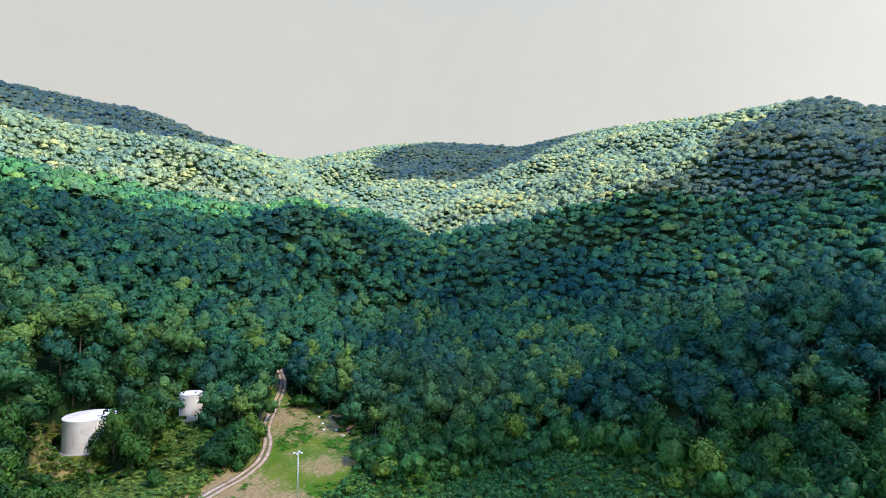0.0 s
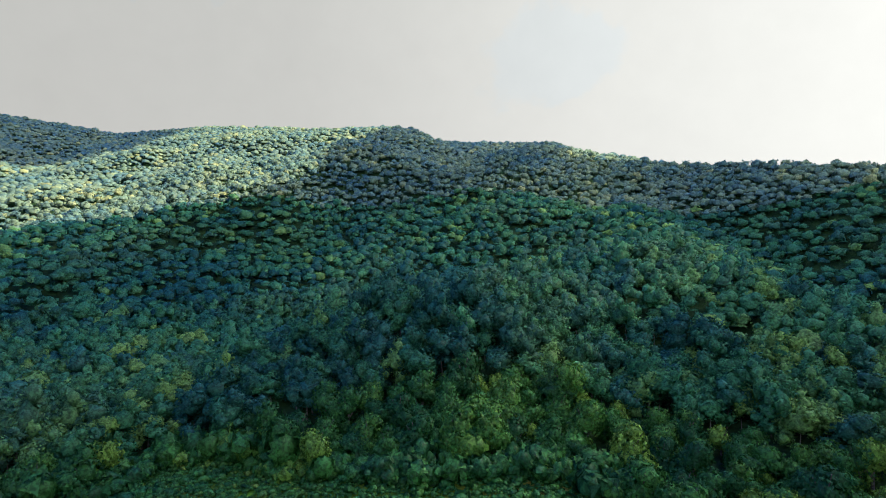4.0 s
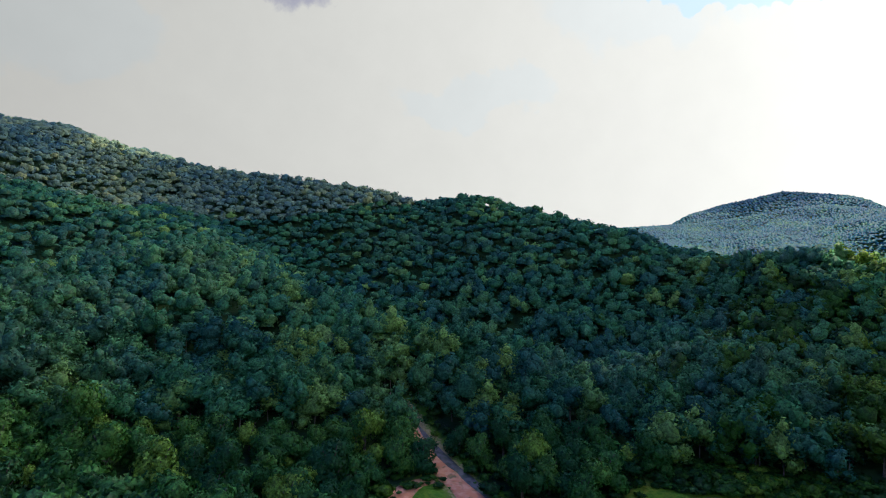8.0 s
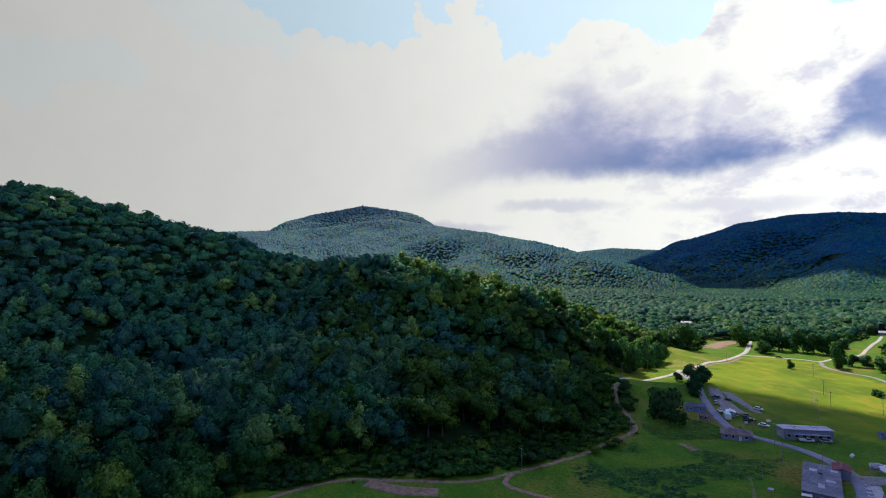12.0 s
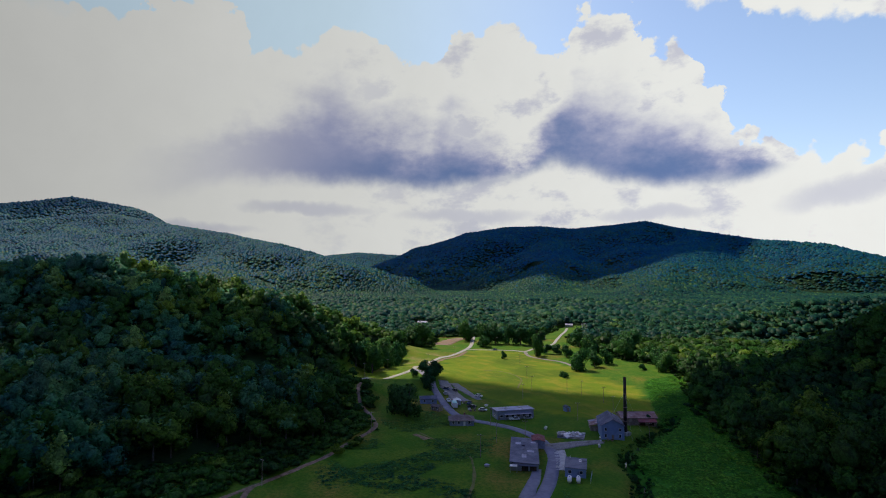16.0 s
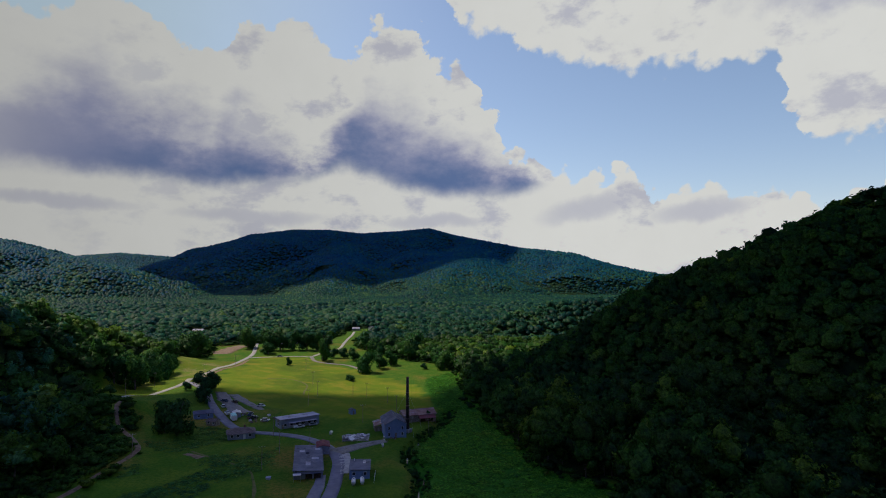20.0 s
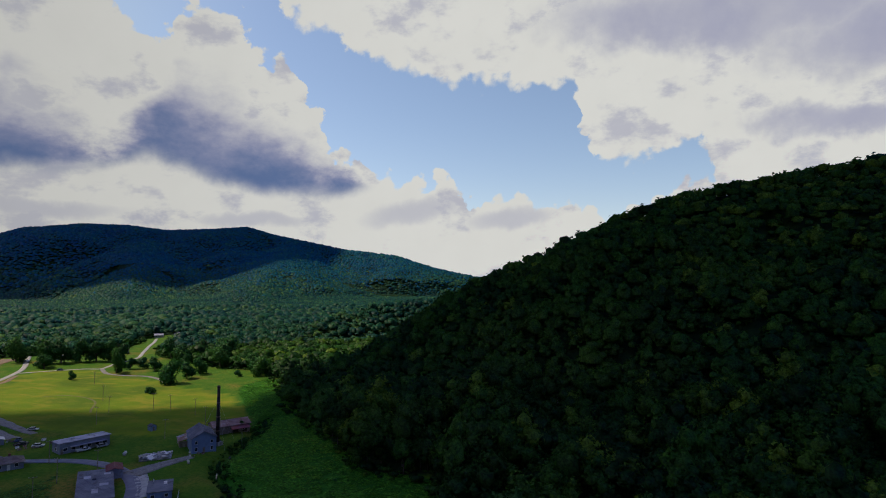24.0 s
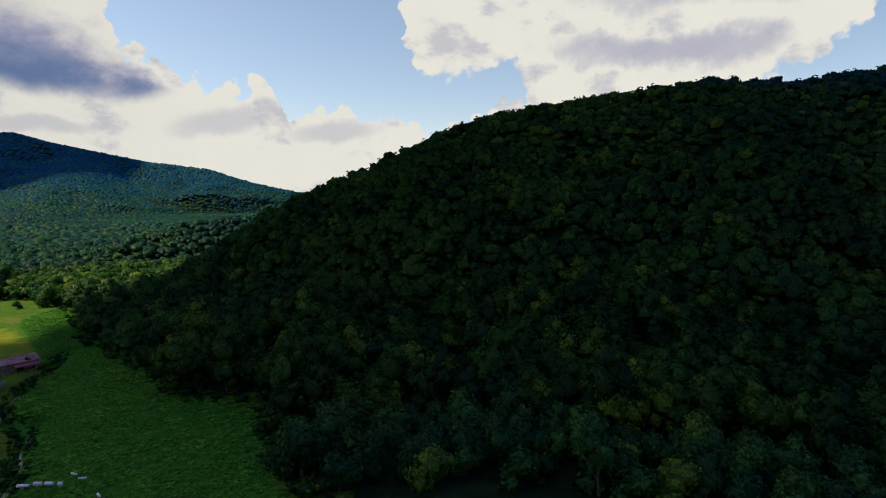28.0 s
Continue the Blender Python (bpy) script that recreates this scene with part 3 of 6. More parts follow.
blur = vnoise(GX / 9, GY / 9) * 3
opened = open_mask(GX + blur, GY - blur)
dry = inside(MEADOW, GX + blur, GY + blur)
mown = np.maximum(inside(FIELD, GX + 2 * blur, GY + blur), 0.6 * dry)
mown = np.maximum(mown, np.where((GX < -70) & (GY > 100), 0.20 + 0.25 * vnoise(GX / 16, GY / 16), 0.0))
lush = inside(LUSH, GX + blur, GY - blur)
bare = np.maximum(0, 1 - near_line(CUT, GX, GY) / 12.0)
bare = np.maximum(bare, np.where((GX < -70) & (GY > 100), 0.56 + 0.24 * vnoise(GX / 12, GY / 12) + 0.12 * vnoise(GX / 3, GY / 3), 0.0))
bare = np.maximum(bare, dry * (0.34 + 0.22 * vnoise(GX / 14, GY / 14) + 0.10 * vnoise(GX / 4, GY / 4)))
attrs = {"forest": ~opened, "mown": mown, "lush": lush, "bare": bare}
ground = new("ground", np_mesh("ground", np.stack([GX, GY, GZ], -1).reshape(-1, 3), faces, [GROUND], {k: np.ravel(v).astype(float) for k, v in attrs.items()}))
tagged(ground, "grassy valley floor rising into steep wooded mountain slopes", "ground", kind="structure")


def height(x, y):
    """Ground height for single places, from the sheet's own formula."""
    x, y = np.atleast_1d(np.asarray(x, float)), np.atleast_1d(np.asarray(y, float))
    return land(x, y) - 3.6 * np.exp(-(near_line(DITCH, x, y) / 3.6) ** 2)


def z_at(x, y):
    return float(height(x, y)[0])


# ---- trees ----
def ico(sub):
    bm = bmesh.new()
    bmesh.ops.create_icosphere(bm, subdivisions=sub, radius=1.0)
    bm.verts.ensure_lookup_table()
    v = np.array([p.co[:] for p in bm.verts])
    f = np.array([[q.index for q in p.verts] for p in bm.faces])
    bm.free()
    return v, f


ICO1 = ico(1)


def unit(v):
    return v / np.maximum(1e-9, np.linalg.norm(v, axis=-1, keepdims=True))


def crown(rng, lobes, leaves, core, tall=1.0, size=(0.07, 0.13), lumpy=0.16, small=1.0):
    """A crown about 1 wide in radius and 2*tall high, its foot at z = 0: lumpy lobes and, on them, sprays of leaves.
    Gives vertices, faces and normals that follow the roundness of the boughs."""
    vs, fs, ns, base = [], [], [], 0
    middle = np.array([0, 0, tall * 0.8])
    for k in range(lobes):
        if k == 0:
            c, r = np.array([0, 0, tall * 1.05]), 0.62
        else:
            a = 2 * np.pi * (k * 0.382 + rng.random() * 0.15)
            up = 0.25 + 1.35 * ((k * 0.618) % 1.0) + rng.uniform(-0.1, 0.1)
            out = rng.uniform(0.45, 0.68) * math.sin(np.pi * min(0.95, max(0.25, up / 2.0 + 0.1)))
            c, r = np.array([out * math.cos(a), out * math.sin(a), tall * up]), rng.uniform(0.34, 0.5) * small
        v, f = core
        lump = 1 + lumpy * rng.standard_normal(len(v))[:, None]
        inner = 0.66 if leaves > 20 else 0.80 if leaves else 1.0
        p = v * r * inner * lump * np.array([1, 1, 0.85 * tall]) + c
        vs.append(p)
        ns.append(unit(v + 0.4 * unit(p - middle) + 0.22 * rng.standard_normal(v.shape)))
        fs.append(f + base)
        base += len(v)
        m = int(leaves * (r / 0.45) ** 2)
        if m:
            d = rng.standard_normal((m, 3))
            d[:, 2] = d[:, 2] * 0.9 + 0.25
            d = unit(d)
            p = c + d * r * rng.uniform(0.80, 1.14, (m, 1)) * np.array([1, 1, 0.85 * tall])
            t1 = unit(np.cross(d, rng.standard_normal((m, 3))))
            t2 = unit(np.cross(d + 0.75 * rng.standard_normal((m, 3)), t1))
            flip = np.sign(np.sum(np.cross(t1, t2) * d, -1, keepdims=True))
            t1 = t1 * np.where(flip == 0, 1, flip)
            s = rng.uniform(*size, (m, 1)) * 1.25
            vs.append(np.stack([p - t1 * s - t2 * s * 0.5, p + t1 * s - t2 * s * 0.4, p + t2 * s * 1.1 - d * 0.25 * s], 1).reshape(-1, 3))
            soft = unit(d + 0.4 * unit(p - middle) + 0.30 * rng.standard_normal((m, 3)))
            ns.append(np.repeat(soft, 3, 0))
            fs.append(np.arange(3 * m).reshape(-1, 3) + base)
            base += 3 * m
    return np.concatenate(vs), np.concatenate(fs), np.concatenate(ns)


def filled(protos, cut=None):
    """The crowns drawn out to a full radius of 1; cut: drop the faces below this share of their height."""
    out = []
    for v, f, n in protos:
        v = v / np.array([np.percentile(np.hypot(v[:, 0], v[:, 1]), 90)] * 2 + [1.0])
        if cut is not None:
            f = f[v[f][:, :, 2].mean(1) > v[:, 2].min() + cut * (v[:, 2].max() - v[:, 2].min())]
            used = np.unique(f)
            back = np.zeros(len(v), int)
            back[used] = np.arange(len(used))
            v, f, n = v[used], back[f], n[used]
            n = unit(n + np.array([0, 0, cut]) * 1.6)
        out.append((v, f, n))
    return out


trng = np.random.default_rng(11)
NEAR = filled([crown(trng, 12, 60, ICO1, t, (0.040, 0.075), small=0.74) for t in (1.2, 1.4, 1.15, 1.5, 1.3, 1.6)])
MID = filled([crown(trng, 6, 16, ICO1, t, (0.07, 0.13), small=0.86) for t in (1.05, 1.2, 1.1, 1.35, 1.0, 1.25)], 0.25)
LOW = filled([crown(trng, 1, 0, ICO1, t, lumpy=0.19) for t in (0.8, 0.95, 0.9, 1.1, 0.75, 1.0)], 0.36)


def dome(rng, n=6):
    """A far crown: a low many-sided dome."""
    a = (np.arange(n) + rng.random(n) * 0.5) / n * 2 * np.pi
    r = rng.uniform(0.85, 1.15, n)
    v = np.concatenate([np.stack([np.cos(a) * r, np.sin(a) * r, rng.uniform(-0.2, 0.2, n)], -1), [[*rng.uniform(-0.2, 0.2, 2), 0.75]]])
    return v, np.array([(k, (k + 1) % n, n) for k in range(n)]), unit(v * np.array([0.8, 0.8, 0.4]) + np.array([0, 0, 0.6]))


MID2 = filled([crown(trng, 3, 5, ICO1, t, (0.13, 0.20)) for t in (0.9, 1.05, 1.0, 1.2, 0.85, 1.1)], 0.40)
FAR = [dome(trng) for k in range(8)]


def mat_of_leaves(rng, n=14):
    """Leaves lying low over the ground, 1 wide in radius."""
    a, r = rng.uniform(0, 2 * np.pi, n), np.sqrt(rng.random(n))
    c = np.stack([r * np.cos(a), r * np.sin(a), 0.5 + 0.6 * rng.random(n) * (1 - r)], -1)
    b = rng.uniform(0, 2 * np.pi, n)
    s = rng.uniform(0.22, 0.42, n)[:, None]
    t1 = np.stack([np.cos(b), np.sin(b), rng.normal(0, 0.25, n)], -1)
    t2 = np.stack([-np.sin(b), np.cos(b), rng.normal(0, 0.25, n)], -1)
    return np.stack([c - t1 * s - t2 * s * 0.6, c + t1 * s - t2 * s * 0.6, c + t2 * s], 1).reshape(-1, 3), np.arange(3 * n).reshape(-1, 3), np.repeat(unit(np.array([0, 0, 1.0]) + 0.35 * rng.standard_normal((n, 3))), 3, 0)


MATS = [mat_of_leaves(trng) for k in range(6)]
BUSH = [crown(trng, 2, 14, ICO1, t, (0.12, 0.20)) for t in (0.7, 0.9, 0.8, 1.0)]


def scatter(protos, x, y, z, radius, tall, tint, rng):
    """Copies of the crowns joined into one mesh's arrays."""
    vs, fs, ts, ns, base = [], [], [], [], 0
    pick = rng.integers(0, len(protos), len(x))
    for k, (v, f, n) in enumerate(protos):
        s = np.flatnonzero(pick == k)
        if not len(s):
            continue
        a = rng.uniform(0, 2 * np.pi, len(s))
        ca, sa = np.cos(a)[:, None], np.sin(a)[:, None]
        r, h = radius[s][:, None], tall[s][:, None]
        px = (v[None, :, 0] * ca - v[None, :, 1] * sa) * r + x[s][:, None]
        py = (v[None, :, 0] * sa + v[None, :, 1] * ca) * r + y[s][:, None]
        pz = v[None, :, 2] * h + z[s][:, None]
        vs.append(np.stack([px, py, pz], -1).reshape(-1, 3))
        fs.append((f[None] + (base + np.arange(len(s)) * len(v))[:, None, None]).reshape(-1, 3))
        ts.append(np.repeat(tint[s], len(v)))
        ns.append(np.stack([n[None, :, 0] * ca - n[None, :, 1] * sa, n[None, :, 0] * sa + n[None, :, 1] * ca, np.broadcast_to(n[None, :, 2], px.shape)], -1).reshape(-1, 3))
        base += len(s) * len(v)
    return np.concatenate(vs), np.concatenate(fs), np.concatenate(ts), np.concatenate(ns)


def jittered(r0, r1, step, a0=0.0, a1=360.0):
    """Places over a ring, about a step apart, unevenly."""
    out = []
    r = r0
    while r < r1:
        n = max(1, int(radians(a1 - a0) * r / step))
        a = np.radians(a0) + (np.arange(n) + trng.random(n) * 0.8) / n * np.radians(a1 - a0)
        rr = r + (trng.random(n) - 0.5) * step * 1.1
        out.append(np.stack([rr * np.sin(a), rr * np.cos(a)], -1))
        r += step * 0.87
    return np.concatenate(out)


def seen_margin(x, y, top):
    """How far (in metres) a treetop stands above the land between it and the camera; negative behind a ridge."""
    d = np.hypot(x, y)
    worst = np.full(x.shape, -1e9)
    for q in np.linspace(0.25, 0.97, 16):
        zz = land(x * q, y * q)
        worst = np.maximum(worst, (zz - HOVER[2]) / (d * q))
    return (top - HOVER[2]) - worst * d


def plant(r0, r1, step, radius, protos, name, label, spare=0.0, a0=-66.0, a1=226.0, spread=0.20, own=0, leaves=SHADED_LEAVES, fade=None, flat=1.0, rise=None):
    """A stretch of forest as one mesh. own: so many of the trees nearest to the camera are left for single trees."""
    p = jittered(r0, r1, step, a0, a1)
    x, y = p[:, 0], p[:, 1]
    ok = ~open_mask(x, y)
    if fade:      # stands that thin out from the second distance to the first
        ok &= trng.random(len(x)) < (np.hypot(x, y) - fade[0]) / (fade[1] - fade[0])
    x, y = x[ok], y[ok]
    z = height(x, y)
    if rise:      # stands that grow thicker from the first height to the second; blends the haze tint
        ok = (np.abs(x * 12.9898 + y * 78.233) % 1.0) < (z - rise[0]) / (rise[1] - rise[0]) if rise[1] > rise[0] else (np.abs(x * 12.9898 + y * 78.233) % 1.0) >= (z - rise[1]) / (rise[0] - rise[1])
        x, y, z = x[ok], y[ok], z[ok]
    size = radius * np.clip(np.exp(spread * trng.standard_normal(len(x))), 0.62, 1.38)
    tall = size * trng.uniform(0.95, 1.25, len(x)) * flat
    # crowns out of the camera's view are dropped, but for the spare share
    keep = (seen_margin(x, y, z + 8 + 2 * tall) > -3 - np.maximum(0, np.hypot(x, y) - 900) * 0.03) | (trng.random(len(x)) < spare)
    x, y, z, size, tall = x[keep], y[keep], z[keep], size[keep], tall[keep]
    tint = np.clip(0.36 + 0.25 * vnoise(x / 70, y / 70) + (0.31 if protos is NEAR else 0.25) * trng.standard_normal(len(x)), 0, 1)
    foot = np.maximum(0.0, 0.9 + 0.25 * (5 - tall)) * trng.uniform(0.5, 1.1, len(x)) * min(1.0, 6 / radius)
    if protos is not NEAR:
        foot = -0.12 * size
    first = np.argsort(np.hypot(x, y))[:own] if own else np.zeros(0, int)
    rest = np.ones(len(x), bool)
    rest[first] = False
    v, f, t, n = scatter(protos, x[rest], y[rest], (z + foot)[rest], size[rest], tall[rest], tint[rest], trng)
    c = v[f[:, 0]]      # the leaf tones of the shaded hill and the slopes merge in patches
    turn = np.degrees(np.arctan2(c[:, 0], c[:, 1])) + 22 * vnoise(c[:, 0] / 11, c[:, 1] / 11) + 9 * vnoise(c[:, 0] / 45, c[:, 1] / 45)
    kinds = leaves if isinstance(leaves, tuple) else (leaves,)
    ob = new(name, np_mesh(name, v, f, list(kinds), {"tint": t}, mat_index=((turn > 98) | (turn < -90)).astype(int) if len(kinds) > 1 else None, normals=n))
    tagged(ob, label, "forest", kind="stuff")
    return np.stack([x, y, z, foot, size, tall, tint], -1)[first], np.stack([x, y, z, foot, size], -1)[rest]


SHADE_TONES = (SHADE_BLUE_LEAVES, SHADED_LEAVES)
OWN, NEAR_REST = plant(136, 268, 8.6, 5.9, NEAR, "forest_near_slopes", "dense green broadleaf forest on the lower slopes", 0.05, a1=100, own=190, leaves=SHADE_TONES)
OWN_S, NEAR_REST_S = plant(136, 268, 8.6, 5.9, NEAR, "forest_near_hill", "dense green broadleaf forest on the lower hillside, shade in its colour", 0.05, a0=100, own=80, leaves=SHADE_TONES)
OWN, NEAR_REST = np.concatenate([OWN, OWN_S]), np.concatenate([NEAR_REST, NEAR_REST_S])
plant(268, 430, 8.6, 5.6, MID, "forest_middle_slopes", "dense green broadleaf forest covering the mid slopes", 0.03, a1=100, leaves=SHADE_TONES)
plant(268, 430, 8.6, 5.6, MID, "forest_middle_hill", "dense green broadleaf forest covering the hillside, shade in its colour", 0.03, a0=100, leaves=SHADE_TONES)
plant(430, 600, 8.0, 5.4, MID2, "forest_upper_slopes", "dense green broadleaf forest covering the upper slopes", 0.03, a1=100, flat=1.0, leaves=SHADE_TONES)
plant(430, 600, 8.0, 5.4, MID2, "forest_upper_hill", "dense green broadleaf forest below the hill's crest, shade in its colour", 0.03, a0=100, flat=1.0, leaves=SHADE_TONES)
plant(600, 780, 7.6, 5.1, MID2, "forest_under_ridges", "dense broadleaf forest below the ridges", 0.03, a1=60, flat=1.0, leaves=HAZY_HIGH_LEAVES)
plant(780, 1560, 6.8, 4.7, LOW, "forest_high_slopes", "dense broadleaf forest on the high mountain slopes", 0.03, a1=60, flat=1.0, leaves=HAZY_HIGH_LEAVES)
plant(600, 860, 8.4, 5.6, MID2, "forest_valley_end", "broadleaf forest closing the end of the valley floor", 0.03, a0=60, leaves=DIMMED_VALLEY_LEAVES)
plant(860, 1500, 8.4, 5.8, LOW, "forest_valley_floor", "broadleaf forest across the wide valley floor", 0.03, 60, 185, flat=1.15, fade=(1500, 1100), leaves=DIMMED_VALLEY_LEAVES)
plant(1100, 2700, 9.6, 7.8, FAR, "forest_far_valley", "distant broadleaf forest on the low ground across the valley", 0.03, 60, 185, fade=(1100, 1500), leaves=DIMMED_VALLEY_LEAVES, rise=(150, 8))
plant(1100, 2700, 9.6, 7.8, FAR, "forest_far_slopes", "distant forest on the slopes across the valley, haze-blue in colour", 0.03, 60, 185, fade=(1100, 1500), leaves=HAZED_LEAVES, rise=(8, 150))
plant(2700, 4600, 13.0, 10.6, FAR, "forest_far_foothills", "far broadleaf forest on the mountain's foot", 0.02, 75, 185, leaves=DIMMED_VALLEY_LEAVES, rise=(150, 8))
plant(2700, 4600, 13.0, 10.6, FAR, "forest_far_mountain", "far wooded mountainside with crowns tinted haze blue", 0.02, 75, 185, leaves=HAZED_LEAVES, rise=(8, 150))

# trunks of the joined near forest
tv, tf = [], []
ring = np.array([(math.cos(k * math.pi / 2), math.sin(k * math.pi / 2)) for k in range(4)])
for k, (x, y, z, foot, size) in enumerate(NEAR_REST):
    r = 0.045 * size
    lean = trng.uniform(-0.4, 0.4, 2)
    for h, s in ((-1.0, 1.3), (foot + size * 0.9, 0.5)):
        tv.append(np.column_stack([x + ring[:, 0] * r * s + lean[0] * (h > 0), y + ring[:, 1] * r * s + lean[1] * (h > 0), np.full(4, z + h)]))
    for q in range(4):
        tf.append((8 * k + q, 8 * k + (q + 1) % 4, 8 * k + 4 + (q + 1) % 4, 8 * k + 4 + q))
tagged(new("tree_trunks", np_mesh("tree_trunks", np.concatenate(tv), tf, [BARK])), "grey-brown trunks standing under the forest crowns", "trunks", kind="stuff")


# ---- things: helpers ----
def thing(name, m, label, category, group=""):
    ob = new(name)
    ob.empty_display_size = 0.5
    ob.matrix_world = m
    return tagged(ob, label, category, group)


def part(name, bm, mat, parent, label="", smooth=False, m=None):
    """A bmesh as one mesh object under a thing or a part; m: its own pose under the parent."""
    me = bpy.data.meshes.new(name)
    if smooth:
        for f in bm.faces:
            f.smooth = True
    bm.to_mesh(me)
    bm.free()
    me.materials.append(mat)
    ob = new(name, me)
    ob.parent = parent
    if m is not None:
        ob.matrix_basis = m
    if label:
        ob["label"] = label
    return ob


def box(bm, x0, x1, y0, y1, z0, z1, bevel=0.0):
    made = bmesh.ops.create_cube(bm, size=1.0, matrix=Matrix.LocRotScale(((x0 + x1) / 2, (y0 + y1) / 2, (z0 + z1) / 2), None, (x1 - x0, y1 - y0, z1 - z0)))
    if bevel:
        edges = list({e for v in made["verts"] for e in v.link_edges})
        bmesh.ops.bevel(bm, geom=edges, offset=bevel, segments=2, affect="EDGES")
    return bm


def boxed(*a, bevel=0.0):
    return box(bmesh.new(), *a, bevel=bevel)


def tube(bm, p, q, r0, r1=None, n=10, caps=True):
    """A round bar from p to q."""
    p, q = Vector(p), Vector(q)
    m = Matrix.Translation((p + q) / 2) @ (q - p).to_track_quat("Z", "Y").to_matrix().to_4x4()
    bmesh.ops.create_cone(bm, cap_ends=caps, segments=n, radius1=r0, radius2=r0 if r1 is None else r1, depth=(q - p).length, matrix=m)
    return bm


def tubed(*a, **k):
    return tube(bmesh.new(), *a, **k)


def prism(bm, profile, y0, y1):
    """A profile in x and z, drawn out along y."""
    a = [bm.verts.new((x, y0, z)) for x, z in profile]
    b = [bm.verts.new((x, y1, z)) for x, z in profile]
    bm.faces.new(a[::-1])
    bm.faces.new(b)
    for k in range(len(a)):
        j = (k + 1) % len(a)
        bm.faces.new((a[k], a[j], b[j], b[k]))
    bmesh.ops.recalc_face_normals(bm, faces=bm.faces)
    return bm


def placed(x, y, toward=None, rz=0.0, lift=0.0):
    """A pose on the ground. toward: the place at which the thing's own +y axis points."""
    if toward is not None:
        rz = math.degrees(math.atan2(-(toward[0] - x), toward[1] - y))
    return pose(x, y, z_at(x, y) + lift, 0, 0, rz)


# ---- more materials ----
WORN = material("worn_grass", two_tone((0.10, 0.11, 0.03), (0.15, 0.135, 0.05), 0.6, (0.05, 0.09, 0.012), 0.3), 0.95)
ASPHALT = material("worn_asphalt", two_tone((0.15, 0.15, 0.20), (0.20, 0.20, 0.25), 0.35, (0.24, 0.235, 0.27), 0.12), 0.9, bump=(3, 0.3))
PALE_ROAD = material("pale_asphalt", two_tone((0.29, 0.28, 0.265), (0.35, 0.34, 0.315), 0.3, (0.23, 0.22, 0.20), 0.1), 0.9, bump=(3, 0.3))
GRAVEL = material("gravel", two_tone((0.16, 0.15, 0.155), (0.25, 0.235, 0.23), 1.6, (0.11, 0.10, 0.085), 0.25), 0.95, bump=(4, 0.6))
DIRT = material("red_dirt_track", two_tone((0.16, 0.105, 0.07), (0.24, 0.17, 0.12), 0.6, (0.08, 0.10, 0.035), 0.35), 0.95, bump=(2, 0.7))
CLAY = material("orange_clay", two_tone((0.40, 0.165, 0.075), (0.48, 0.25, 0.14), 0.35, (0.12, 0.11, 0.04), 0.25), 0.95, bump=(1.2, 0.9, 0.3))
SLATE = material("dark_weedy_bank", two_tone((0.06, 0.065, 0.05), (0.12, 0.115, 0.10), 0.4, (0.04, 0.09, 0.025), 0.25), 0.95, bump=(1.2, 0.9, 0.3))
CONCRETE = material("concrete", two_tone((0.32, 0.31, 0.32), (0.42, 0.41, 0.41), 0.5, (0.20, 0.19, 0.19), 0.3), 0.9, bump=(5, 0.3))
WHITE = material("white_paint", two_tone((0.72, 0.70, 0.68), (0.80, 0.78, 0.76), 0.25, (0.62, 0.59, 0.56), 0.2), 0.55, bump=(6, 0.05), shine=0.12)
# the blue of skylit shade is mixed into these wall and roof colours
SIDING = material("pale_grey_siding", two_tone((0.20, 0.22, 0.30), (0.27, 0.29, 0.37), 0.3, (0.17, 0.17, 0.20), 0.35), 0.7, bump=(5, 0.15))
BLUE_GREY = material("blue_grey_siding", two_tone((0.17, 0.23, 0.40), (0.22, 0.29, 0.47), 0.3, (0.15, 0.18, 0.28), 0.35), 0.6, bump=(5, 0.15))
TIN = material("weathered_tin", two_tone((0.085, 0.090, 0.145), (0.150, 0.155, 0.215), 0.22, (0.060, 0.058, 0.085), 0.35), 0.6, 0.1, bump=(3, 0.2), shine=0.15)
PALE_TIN = material("pale_flat_roof", two_tone((0.27, 0.27, 0.36), (0.40, 0.39, 0.48), 0.22, (0.15, 0.13, 0.15), 0.35), 0.7, bump=(3, 0.2))
RUST = material("rusty_tin", two_tone((0.22, 0.13, 0.12), (0.31, 0.21, 0.20), 0.35, (0.38, 0.35, 0.37), 0.45), 0.8, bump=(3, 0.3), shine=0.1)
RED_ROOF = material("dull_red_roof", two_tone((0.17, 0.05, 0.06), (0.22, 0.07, 0.08), 0.4, (0.13, 0.09, 0.10), 0.4), 0.75, bump=(3, 0.2))
SHINGLE = material("brown_grey_shingle", two_tone((0.11, 0.085, 0.085), (0.16, 0.13, 0.13), 0.7, (0.20, 0.17, 0.17), 0.4), 0.9, bump=(5, 0.4))
TIMBER = material("weathered_timber", two_tone((0.17, 0.14, 0.11), (0.27, 0.23, 0.19), 1.2, (0.35, 0.32, 0.28), 0.6), 0.9, bump=(6, 0.3))
IRON = material("black_iron", two_tone((0.025, 0.024, 0.024), (0.05, 0.045, 0.04), 0.6, (0.10, 0.06, 0.04), 0.5), 0.7, 0.3)
STEEL = material("galvanised_steel", two_tone((0.42, 0.44, 0.46), (0.52, 0.54, 0.55), 0.8), 0.45, 0.7)
GLASS = material("window_glass", lambda n, at: rgb(0.03, 0.04, 0.05), 0.08)
RUBBER = material("tyre_rubber", lambda n, at: rgb(0.025, 0.025, 0.025), 0.9)
